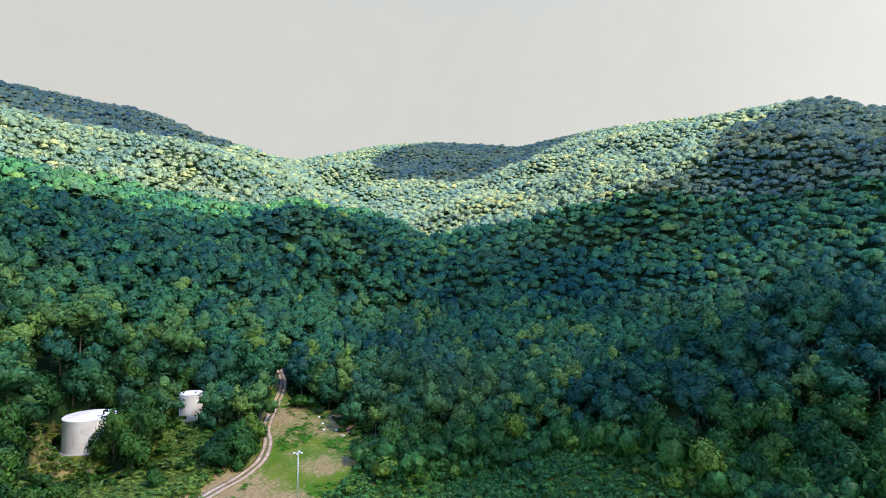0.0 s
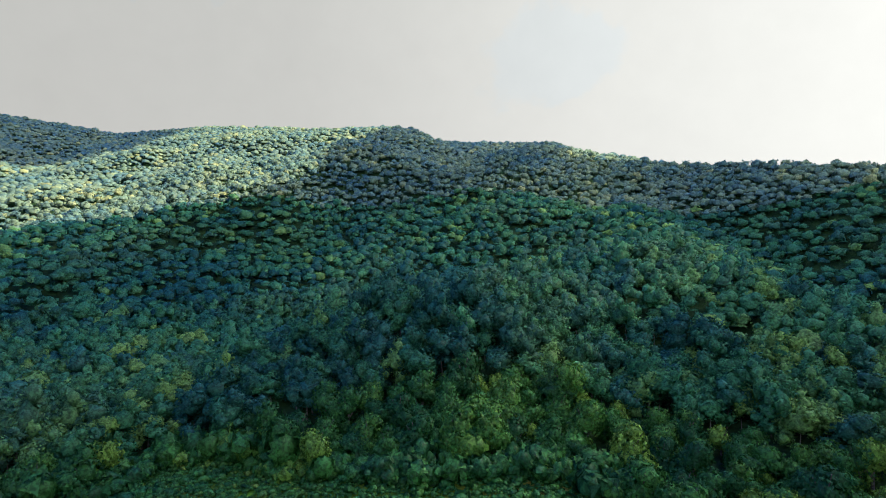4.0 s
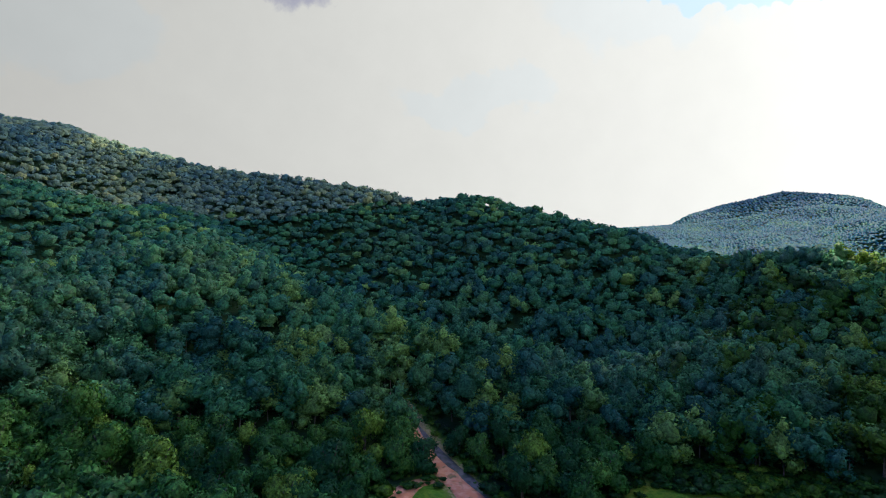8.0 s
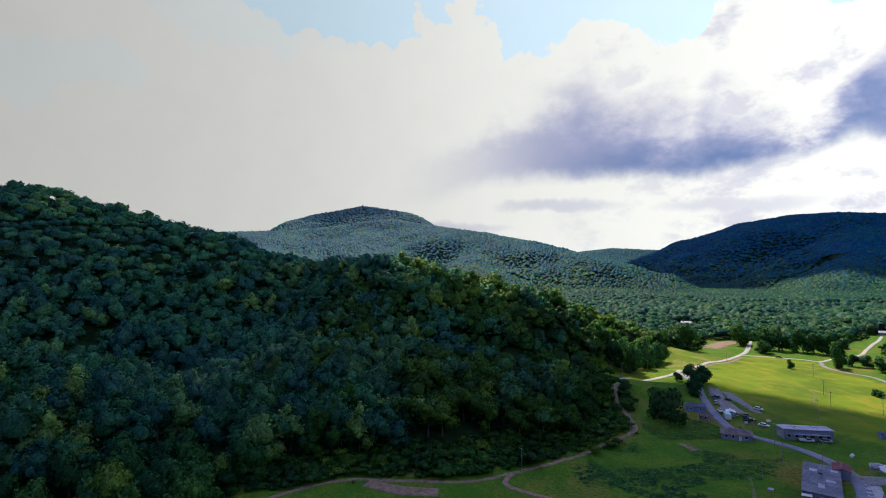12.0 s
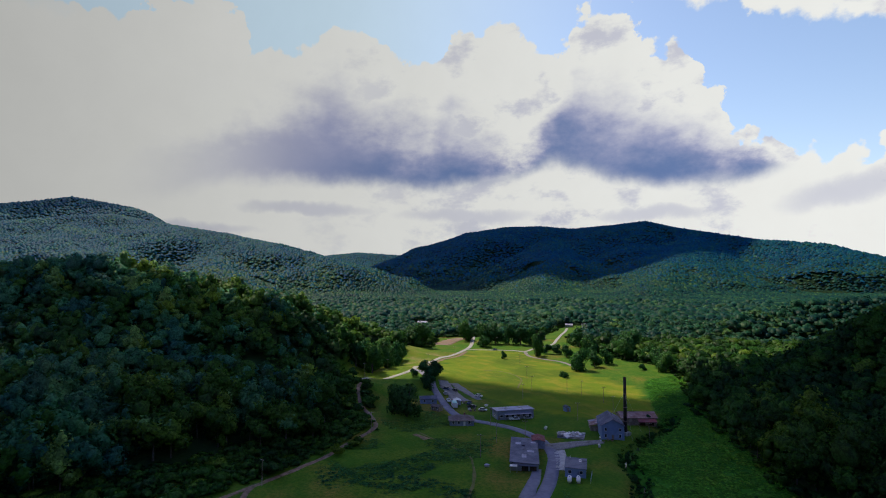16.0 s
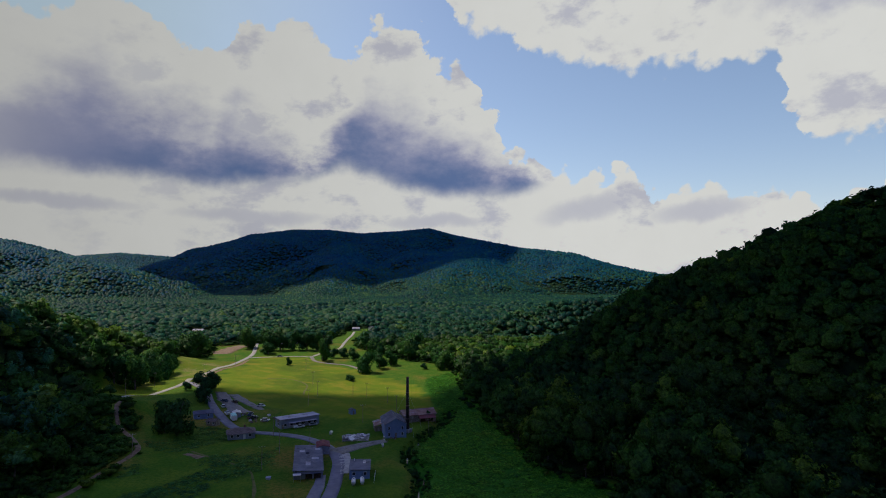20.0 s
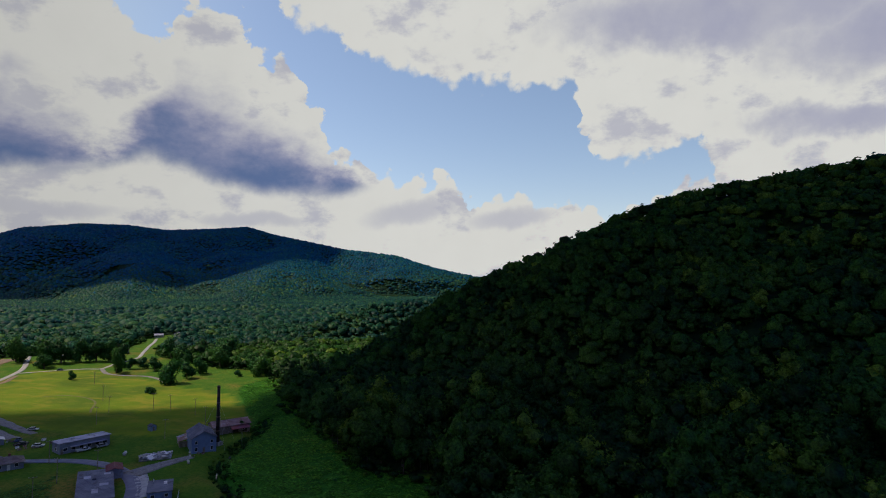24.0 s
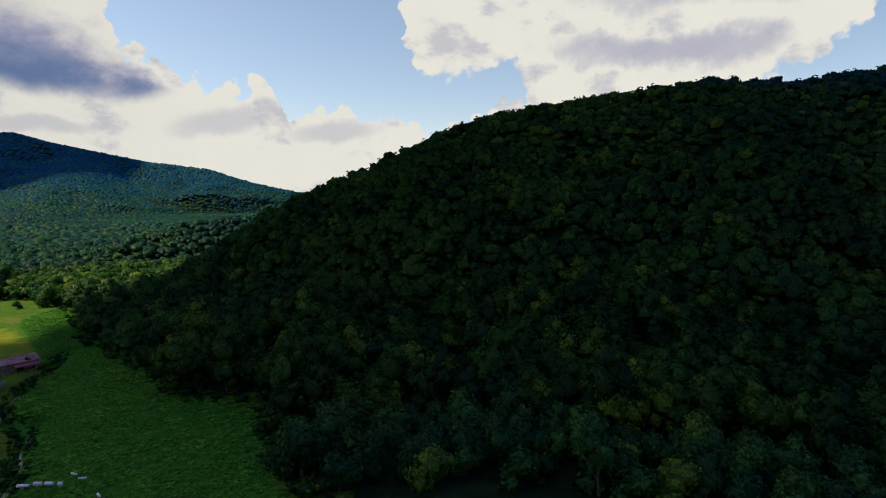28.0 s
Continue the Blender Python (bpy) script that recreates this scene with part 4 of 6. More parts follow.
PAINTS = {k: material(k + "_car_paint", two_tone(c, tuple(q * 0.85 for q in c), 2.0), 0.3) for k, c in
          {"white": (0.75, 0.76, 0.78), "silver": (0.45, 0.47, 0.50), "dark_blue": (0.04, 0.07, 0.16), "turquoise": (0.15, 0.50, 0.52), "black": (0.03, 0.03, 0.035), "red": (0.35, 0.04, 0.03)}.items()}
LENS = material("floodlight_glass", lambda n, at: rgb(0.75, 0.78, 0.80), 0.15)


# ---- roads and tracks ----
def smooth_line(points, step=3.0):
    pts = [Vector((*p, 0)) for p in points]
    pts = [2 * pts[0] - pts[1]] + pts + [2 * pts[-1] - pts[-2]]
    out = []
    for a, b, c, d in zip(pts, pts[1:], pts[2:], pts[3:]):
        n = max(1, int((c - b).length / step))
        for k in range(n):
            t = k / n
            out.append(0.5 * (2 * b + (c - a) * t + (2 * a - 5 * b + 4 * c - d) * t * t + (3 * b - a - 3 * c + d) * t ** 3))
    out.append(pts[-2])
    return out


def ribbon(name, points, width, mat, label, category="road", lift=0.14, across=5, wander=0.0, kind="structure", seed=0.0):
    line = smooth_line(points)
    xs, ys, edge = [], [], []
    for k, p in enumerate(line):
        d = (line[min(k + 1, len(line) - 1)] - line[max(k - 1, 0)]).normalized()
        side = Vector((-d.y, d.x, 0))
        wd = (width if isinstance(width, (int, float)) else width[0] + (width[1] - width[0]) * k / max(1, len(line) - 1))
        for q in range(across + 2):
            u = (min(max(q - 1, 0), across - 1) / (across - 1) - 0.5) * wd
            u += math.copysign(wander * noise.noise(Vector((p.x * 0.13 + seed, p.y * 0.13, 3.0 * (u > 0)))), u) if wander else 0.0
            e = p + side * u
            xs.append(e.x)
            ys.append(e.y)
            edge.append(q in (0, across + 1))
    zs = height(np.array(xs), np.array(ys)) + np.where(edge, -0.6, lift)
    n = across + 2
    faces = [(k * n + q, k * n + q + 1, (k + 1) * n + q + 1, (k + 1) * n + q) for k in range(len(line) - 1) for q in range(n - 1)]
    ob = new(name, np_mesh(name, np.column_stack([xs, ys, zs]), np.array(faces)[:, ::-1], [mat]))
    return tagged(ob, label, category, kind=kind)


DRIVE = [(118, -112), (126, -125), (136, -141), (147, -155), (157, -166), (170, -175), (183, -179.5), (197, -180), (210, -176.5), (220, -173),
         (233, -174), (256, -183), (282, -195), (302, -206), (322, -214), (338, -218)]
MAIN = [(300, -128), (304, -146), (314, -171), (326, -196), (338, -215), (361, -238), (382, -269), (399, -297), (427, -335), (450, -358), (470, -375), (492, -394), (512, -410), (540, -425)]
ribbon("road_village", DRIVE, (5.0, 4.2), ASPHALT, "worn grey asphalt lane winding through the village")
ribbon("road_main", MAIN, (3.5, 4.0), PALE_ROAD, "pale road curving round the field")
ribbon("road_cross", [(420, -330), (406, -348), (392, -362), (382, -367), (392, -392), (402, -425), (430, -462), (457, -498), (480, -530), (512, -570)], 3.2, PALE_ROAD, "pale lane leaving the field towards far houses")
ribbon("track_field", [(382, -367), (358, -350), (337, -347), (320, -348), (300, -339), (285, -328)], 3.0, GRAVEL, "pale gravel track along the field edge", "track", wander=0.5)
ribbon("dirt_lot", [(466, -330), (478, -345), (492, -366), (503, -388)], 14, DIRT, "reddish bare lot beside the main road", "bare soil", wander=9.0, lift=0.08)
ribbon("yard_gravel", [(296, -212), (284, -206), (270, -200), (252, -194)], (6, 8), GRAVEL, "gravel yard with parked vehicles", "yard", wander=2.5)
ribbon("yard_spur", [(290, -216), (276, -212), (262, -208), (250, -205)], (6, 3), GRAVEL, "gravel spur beside the field", "yard", wander=1.2, lift=0.10)
ribbon("drive_mill", [(165, -173), (164, -181), (161, -190), (158, -197)], (9, 4), GRAVEL, "gravel drive beside the ruined slab", "drive", wander=0.8)
ribbon("drive_warehouse", [(150, -150), (144, -143), (139, -136), (133, -128)], (3, 5), ASPHALT, "cracked forecourt beside the lane", "drive", wander=0.6, lift=0.09)
ribbon("pad_small_building", [(161, -173.5), (152, -165), (144, -156)], (4.5, 3.5), CONCRETE, "broken pale concrete pad", "pad", wander=0.5)
ribbon("road_bank", [(330, -219), (344, -229), (362, -247), (378, -272), (392, -297), (412, -322)], (3.2, 2.4), DIRT, "worn brown bank between the road and the field", "bare soil", wander=1.4, lift=0.06, seed=2.0)
TRACK = [(168, 37), (174.5, 30.8), (183.3, 24.3), (190.9, 10.8), (193.2, -3), (189.2, -19), (184.9, -41), (189.3, -58), (195.4, -73), (204, -91), (213, -103), (222, -117), (231, -127),
         (244, -132), (256, -134.3), (266, -137), (277, -141.5), (287, -149), (297, -156), (306, -160)]
ribbon("dirt_track_hillfoot", TRACK, 1.5, DIRT, "reddish dirt track along the foot of the wooded hill", "track", wander=0.9, lift=0.10)
ribbon("dirt_track_fork", [(189.3, -58), (182.3, -53), (176.2, -56), (169.6, -63.2), (162, -71)], 1.8, DIRT, "short dirt track forking downhill", "track", wander=0.5, lift=0.18)
ribbon("dirt_verge", [(190, -8), (185, -14), (181, -22), (179, -30)], 5.0, DIRT, "bare reddish verge beside the track", "bare soil", wander=2.2, lift=0.06)
ribbon("grass_track", [(214, -140), (181, -140), (168, -134), (155, -124), (142, -111)], 0.7, WORN, "faint worn track through the grass", "track", wander=0.9, lift=0.06)
ribbon("dirt_patch", [(213, -136.5), (209, -137.5), (204, -138)], (2.2, 1.6), DIRT, "bare orange patch in the grass", "bare soil", wander=2.6, lift=0.05)
ribbon("field_ring", [(322, -268), (316, -275), (303, -276), (290, -272), (279, -265), (268, -252), (262, -246)], 1.0, WORN, "worn dark arc in the mown field", "track", wander=0.5, lift=0.05)
CLIMB = [(-122, 108), (-123.5, 124), (-124, 137), (-127, 149), (-134, 160.5), (-141, 167.5), (-149, 180.5), (-156, 194), (-162, 203.5), (-169, 210), (-178, 216)]
RUT = material("pale_dry_rut", two_tone((0.34, 0.26, 0.18), (0.44, 0.36, 0.27), 0.5, (0.22, 0.16, 0.09), 0.3), 0.95, bump=(3, 0.5), shine=0.05)
ribbon("dirt_track_clearing", CLIMB, 3.4, WORN, "two-rut dirt track climbing to the woods", "track", wander=0.5, lift=0.08)
for off in (-0.95, 0.95):
    side = [((Vector((*q, 0)) - Vector((*p, 0))).normalized(), p) for p, q in zip(CLIMB, CLIMB[1:] + [(-187, 222)])]
    ribbon("wheel_rut", [(p[0] - d.y * off, p[1] + d.x * off) for d, p in side], 0.85, RUT, "pale dry wheel rut of the track", "track", wander=0.5, lift=0.14, seed=off)
ribbon("dirt_edge_clearing", [(-130, 194), (-112, 183), (-104, 175), (-100, 168), (-90, 163), (-84, 157), (-92, 151)], 2.2, DIRT, "bare dirt edge of the clearing", "track", wander=1.2, lift=0.08)
ribbon("dirt_pullout", [(-72, 161), (-68, 155), (-64, 148), (-60, 140)], 2.6, DIRT, "bare dirt pull-out below the woods", "track", wander=0.8)
ribbon("dirt_meadow", [(60, 155), (68, 156), (76, 154), (82, 149)], 6, DIRT, "bare sandy patch below the trees", "bare soil", wander=2.0, lift=0.1)
ribbon("clay_cut", [(188, 125), (184, 117.5), (177.5, 109.5), (171.5, 102), (165.5, 92), (157.5, 79.5), (150, 70)], (4.4, 7.6), CLAY, "bare orange clay strip under the power line", "bare soil", wander=1.5)
ribbon("clay_cut_low", [(160, 94), (155, 96.5), (149, 97), (141, 96)], (4, 7), CLAY, "bare orange clay bank", "bare soil", wander=1.8, lift=0.1)
ribbon("weedy_bank", [(195, 131), (185.5, 115.6), (176, 100), (166, 83.7), (158.5, 70), (150, 57)], (2.5, 5), SLATE, "dark weedy bank beside the clay strip", "bank", wander=1.0, lift=0.1)


# ---- single trees: the forest edge and the trees of the village ----
def tree_kind(seed, lobes, leaves, tall, tint, label, size=(0.042, 0.08)):
    """A tree about 1 in crown radius: trunk with limbs, and a crown of leaf sprays."""
    rng = np.random.default_rng(seed)
    root = tagged(new("tree"), label, "tree", "trees of the valley")
    v, f, n = crown(rng, lobes, leaves, ICO1, tall, size)
    v = v - np.array([0, 0, 0.16])
    cm = np_mesh("crown", v, f, [TREE_LEAVES], {"tint": np.clip(tint + 0.10 * rng.standard_normal(len(v)), 0, 1)}, normals=n)
    c = new("crown", cm)
    c.parent = root
    bm = bmesh.new()
    tube(bm, (0, 0, -0.35), (0.02, 0.02, 0.7 + 0.5 * tall), 0.075, 0.045, 8)
    for k in range(4):
        a = k * 1.7 + rng.random()
        tube(bm, (0.01, 0.01, 0.35 + 0.15 * k), (0.36 * math.cos(a), 0.36 * math.sin(a), 0.8 + 0.24 * k * tall), 0.035, 0.012, 6)
    part("trunk", bm, BARK, root, "grey-brown trunk with limbs")
    return root


SHADES = [(0.05, "dark bluish-green broadleaf tree at the forest edge"), (0.25, "deep green broadleaf tree at the forest edge"), (0.45, "mid-green broadleaf tree at the forest edge"),
          (0.65, "fresh green broadleaf tree at the forest edge"), (0.95, "yellow-green broadleaf tree at the forest edge")]
KINDS = [tree_kind(40 + k, 11, 110, (1.0, 1.15, 0.9, 1.2, 1.05)[k % 5], SHADES[k % 5][0], SHADES[k % 5][1]) for k in range(10)]


def put_tree(kind, x, y, r, rz, stretch=1.0, label="", sink=0.0):
    ob = copy_thing(kind, Matrix.Identity(4))
    ob.matrix_basis = pose(x, y, z_at(x, y) - sink, 0, 0, rz) @ Matrix.Diagonal((r, r, r * stretch, 1))
    if label:
        ob["label"] = label
    return ob


for x, y, z, foot, size, tall, tint in OWN:
    k = int(np.clip(tint * 5, 0, 4)) + 5 * int(trng.random() < 0.5)
    put_tree(KINDS[k], x, y, float(size) * 1.02, float(trng.uniform(0, 360)), float(tall / size) * 0.95)

VILLAGE_TREES = [   # place, crown radius, kind, stretch
    (239, -149, 8.6, 0, 1.15), (245, -147, 6.8, 1, 1.1), (315, -202, 3.2, 0, 1.1), (313, -210, 5.2, 0, 1.25), (306, -213, 5.4, 5, 1.2), (300, -207, 5.0, 0, 1.1), (279, -190, 4.4, 0, 1.2), (285, -193, 4.6, 5, 1.2), (294, -200, 4.6, 0, 1.25),
    (343, -186, 7.6, 3, 1.4), (350, -191, 7.4, 2, 1.3), (360, -205, 8.2, 3, 1.3), (367, -214, 7.6, 2, 1.3), (352, -178, 7.8, 0, 1.4), (364, -192, 8.0, 1, 1.35), (374, -206, 8.0, 2, 1.3), (396, -240, 6.6, 2, 1.45), (390, -234, 6.0, 3, 1.3), (380, -226, 6.2, 1, 1.4), (326, -163, 3.3, 0, 1.0),
    (452, -299, 8.6, 1, 1.15), (460, -296, 8.0, 0, 1.2), (469, -298, 7.0, 1, 1.2), (487, -380, 5.9, 1, 1.45), (479, -373, 6.6, 3, 1.4), (425, -354, 5.0, 1, 1.0), (432, -359, 5.4, 0, 1.0),
    (447, -375, 6.2, 1, 1.4), (439, -381, 7.4, 0, 1.45), (429, -390, 6.5, 1, 1.3), (419, -397, 8.0, 0, 1.2), (411, -402, 6.0, 1, 1.3), (402, -408, 6.0, 5, 1.3), (465, -384, 7.0, 1, 1.2),
    (353, -353, 4.0, 3, 2.1), (355, -360, 3.0, 2, 1.8), (359, -373, 3.6, 0, 1.35), (352, -378, 4.0, 0, 1.2), (283, -329, 7.2, 2, 1.3), (343, -414, 7.1, 0, 1.2), (347, -443, 6.0, 0, 1.5), (286, -349, 4.8, 1, 1.1),
    (290, -368, 5.5, 2, 1.3), (306, -423, 9.0, 1, 1.05), (360, -321, 2.4, 6, 1.2), (272, -298, 2.6, 1, 0.65), (268, -296, 2.0, 1, 0.7), (255, -366, 2.4, 0, 1.1), (335, -372, 4.6, 1, 1.0), (280, -411, 6.6, 2, 1.25),
    (330, -392, 5.5, 3, 1.2), (318, -385, 4.5, 1, 1.1), (262, -396, 6.5, 2, 1.2), (296, -400, 6.0, 3, 1.2), (370, -430, 6.5, 1, 1.3), (322, -440, 7.5, 3, 1.1), (240, -372, 5.5, 3, 1.1), (250, -384, 6.0, 2, 1.2),
    (-156, 124, 7.0, 2, 1.25), (-160, 131, 6.0, 1, 1.2), (-133, 146, 6.2, 2, 1.25), (-128, 141, 4.6, 7, 1.1), (-138, 158, 5.0, 2, 1.2), (-148, 96, 4.2, 3, 1.0), (-139, 118, 3.4, 2, 1.0), (-196, 122, 6.0, 1, 1.1),
    (-186, 148, 5.5, 3, 1.2), (-177, 164, 5.5, 2, 1.2), (-188, 140, 5.5, 1, 1.2), (-158, 172, 5.0, 0, 1.1), (-186, 165, 6.0, 5, 1.1), (-128, 90, 3.0, 3, 0.9), (-162, 100, 3.6, 1, 0.9), (-172, 98, 3.4, 2, 0.9),
    # vine-draped dead trunks, built as narrow stretched trees
    (158, -250, 1.6, 0, 2.2), (144, -212, 1.4, 0, 2.4), (140, -190, 1.3, 5, 2.4), (162, -236, 1.5, 0, 2.2),
]
for x, y, r, k, st in VILLAGE_TREES:
    r, st = (r * 1.3, st * 0.9) if y < -290 else (r, st)
    put_tree(KINDS[k], x, y, r, float(trng.uniform(0, 360)), st, ["dark green shade tree standing in the grass", "deep green round-crowned tree in the open", "mid-green tree standing in the open", "fresh green tree in the open", "yellow-green tree in the open"][k % 5], 0.1)
for k in KINDS:      # the patterns themselves stand as trees behind the first hill
    k.matrix_basis = pose(*[(-30 + 9.0 * KINDS.index(k)), -640, z_at(-30 + 9.0 * KINDS.index(k), -640), 0, 0, 20.0 * KINDS.index(k)]) @ Matrix.Scale(5.5, 4)


# ---- low growth ----
def growth(name, poly_test, n, area, size, mat, label, flat=0.55, seed=5, protos=None):
    rng = np.random.default_rng(seed)
    x, y = rng.uniform(area[0], area[1], n), rng.uniform(area[2], area[3], n)
    ok = poly_test(x, y)
    x, y = x[ok], y[ok]
    s = size * np.exp(0.4 * rng.standard_normal(len(x)))
    tint = np.clip(0.4 + 0.35 * vnoise(x / 25, y / 25) + 0.2 * rng.standard_normal(len(x)), 0, 1)
    low = [(v - np.array([0, 0, 0.35]), f, n) for v, f, n in protos or LOW]
    v, f, t, n = scatter(low, x, y, height(x, y), s, s * flat, tint, rng)
    tagged(new(name, np_mesh(name, v, f, [mat], {"tint": t}, normals=n)), label, "plants", kind="stuff")


def off_roads(x, y, gap=4.0):
    ok = near_line(DRIVE, x, y) > 5
    for line in (TRACK, [(-123, 124), (-127, 149), (-149, 180), (-169, 210)]):
        ok &= near_line(line, x, y) > gap
    return ok


def forest_edge(x, y):
    inner = open_mask(x, y)
    close = np.zeros(len(x), bool)
    for dx, dy in ((7, 0), (-7, 0), (0, 7), (0, -7)):
        close |= inner != open_mask(x + dx, y + dy)
    return close & off_roads(x, y) & (near_line(CUT, x, y) > 4.5) & (np.hypot(x, y) > 125)


growth("vine_thicket", lambda x, y: inside(LUSH, x, y) & (np.hypot(x, y) > 115) & (near_line(DITCH, x, y) > 3.4), 22000, (30, 240, -380, -105), 1.25, VINES, "low rolling blanket of bright green vines", 0.35, 5, MATS)
growth("edge_shrubs", forest_edge, 56000, (-210, 540, -600, 260), 1.9, SHADED_LEAVES, "leafy shrubs along the forest edge", 0.75, 6, BUSH)
growth("hillfoot_thicket", lambda x, y: (near_line([(202, 22), (203, -20), (200, -45), (205, -66), (215, -92), (234, -116), (258, -125), (290, -143)], x, y) < 12.5) & off_roads(x, y, 2.4), 10000, (170, 320, -165, 40), 2.1, SHADED_LEAVES, "bluish-green thicket at the foot of the hill", 0.7, 7, BUSH)
growth("meadow_weeds", lambda x, y: inside(OPEN, x, y) & ~inside(LUSH, x, y) & ~inside(FIELD, x, y) & off_roads(x, y) & (x > 120) & (near_line([(130, -100), (215, -135)], x, y) < 40) & (near_line([(176, -168), (150, -145), (130, -122)], x, y) > 13) & (vnoise(x / 14, y / 14) > -0.02), 12000, (120, 260, -175, 20), 0.9, TREE_LEAVES, "tufts of rank green meadow weeds", 0.4, 8, MATS)
growth("clearing_weeds", lambda x, y: inside(OPEN, x, y) & off_roads(x, y) & (vnoise(x / 11, y / 11) > 0.15), 9000, (-200, -50, 100, 250), 0.9, VINES, "patches of green weeds in the clearing", 0.4, 9, MATS)
growth("bank_weeds", lambda x, y: (near_line([(-132, 98), (-140, 118), (-144, 146)], x, y) < 16) & off_roads(x, y), 4500, (-175, -105, 92, 180), 0.75, WEEDS, "yellowing weeds on the bank below the water tanks", 0.7, 10, BUSH)
growth("near_meadow_weeds", lambda x, y: inside(OPEN, x, y) & (np.hypot(x, y) > 138) & (y > 138), 15000, (-95, 100, 138, 204), 0.95, RANK, "rank green weeds below the forest edge", 0.95, 12, BUSH)
growth("meadow_brambles", lambda x, y: inside(OPEN, x, y) & (np.hypot(x, y) > 138) & (y > 138) & (vnoise(x / 9, y / 9) > 0.12), 2600, (-95, 100, 138, 204), 1.45, TREE_LEAVES, "yellow-green brambles in the weedy slope", 0.8, 15, BUSH)
growth("woodside_shrubs", lambda x, y: forest_edge(x, y) & (y > 120), 9000, (-100, 110, 120, 215), 3.0, TREE_LEAVES, "tall leafy shrubs closing the foot of the woods", 1.15, 16, BUSH)
growth("tank_bank_growth", lambda x, y: open_mask(x, y) & (np.hypot(x, y) > 125) & ~inside(OPEN, x, y) & (np.hypot(x + 178.5, y - 126) > 9.5), 16000, (-200, -105, 60, 185), 1.1, WEEDS, "yellow-green weeds round the water tanks", 0.9, 14, MATS)
# dark leaves along the banks stand in for shade in the hollow
growth("ditch_growth", lambda x, y: (near_line(DITCH, x, y) < 3.6) & (near_line(DITCH, x, y) > 0.8), 7000, (95, 185, -290, -125), 0.9, SHADED_LEAVES, "dark growth on the creek banks, standing in for the hollow's shade", 0.8, 13, BUSH)
ribbon("creek", DITCH, 1.5, material("creek_water", lambda n, at: rgb(0.05, 0.06, 0.05), 0.1), "narrow dark creek between overgrown banks", "water", lift=0.12)


# ---- buildings ----
def window(parent, m, w=1.0, h=1.2):
    """A window on a wall: frame and pane, set at the pose m (x across, z up, its face to -y)."""
    win = part("window", box(box(box(box(bmesh.new(), -w / 2 - 0.08, w / 2 + 0.08, -0.06, 0.04, h, h + 0.09), -w / 2 - 0.08, w / 2 + 0.08, -0.08, 0.04, -0.09, 0.0),
                                 -w / 2 - 0.08, -w / 2, -0.06, 0.04, 0.0, h), w / 2, w / 2 + 0.08, -0.06, 0.04, 0.0, h), WHITE, parent, "white window frame", m=m)
    part("pane", boxed(-w / 2, w / 2, -0.02, 0.03, 0.0, h), GLASS, win, "dark glass pane")
    return win


def doorway(parent, m, w=1.0, h=2.05, mat=None):
    d = part("door", boxed(-w / 2, w / 2, -0.05, 0.03, 0.0, h, bevel=0.01), mat or TIMBER, parent, "closed plank door", m=m)
    part("handle", tubed((w / 2 - 0.12, -0.1, 1.0), (w / 2 - 0.12, -0.1, 1.15), 0.02, n=6), STEEL, d)
    return d


def four_walls(root, w, l, h, mat, t=0.2):
    """Walls round a plan w by l, centred, with +y along the length."""
    part("wall", boxed(-w / 2, w / 2, -l / 2, -l / 2 + t, -0.5, h), mat, root)
    part("wall", boxed(-w / 2, w / 2, l / 2 - t, l / 2, -0.5, h), mat, root)
    part("wall", boxed(-w / 2, -w / 2 + t, -l / 2 + t, l / 2 - t, -0.5, h), mat, root)
    part("wall", boxed(w / 2 - t, w / 2, -l / 2 + t, l / 2 - t, -0.5, h), mat, root)


def side_pose(side, along, z, w, l):
    """A place on a wall's outside: f front (-y), b back, l left (-x), r right."""
    return {"f": pose(along, -l / 2 - 0.005, z, 0, 0, 0), "b": pose(along, l / 2 + 0.005, z, 0, 0, 180), "l": pose(-w / 2 - 0.005, along, z, 0, 0, -90), "r": pose(w / 2 + 0.005, along, z, 0, 0, 90)}[side]


def gable_roof(root, w, l, h, rise, mat, over=0.4, ribs=0.0, label=""):
    """Two sloping sheets with thickness, ribs across them, and the gable triangles under them."""
    for s in (-1, 1):
        bm = bmesh.new()
        run, k = w / 2 + over, rise / (w / 2)
        prism(bm, [(0, h + rise), (s * run, h - over * k), (s * run, h - over * k + 0.14), (0, h + rise + 0.14)], -l / 2 - over, l / 2 + over)
        sheet = part("roof", bm, mat, root, label)
        y = -l / 2 + 0.3
        while ribs and y < l / 2:
            part("seam", prism(bmesh.new(), [(0, h + rise + 0.13), (s * run, h - over * k + 0.13), (s * run, h - over * k + 0.21), (0, h + rise + 0.21)], y, y + 0.12), mat, sheet)
            y += ribs
    part("ridge_cap", prism(bmesh.new(), [(-0.25, h + rise + 0.09), (0, h + rise + 0.26), (0.25, h + rise + 0.09)], -l / 2 - over, l / 2 + over), mat, root)


def gables(root, w, l, h, rise, mat, t=0.2):
    for y0 in (-l / 2, l / 2 - t):
        part("gable", prism(bmesh.new(), [(-w / 2, h), (w / 2, h), (0, h + rise)], y0, y0 + t), mat, root)


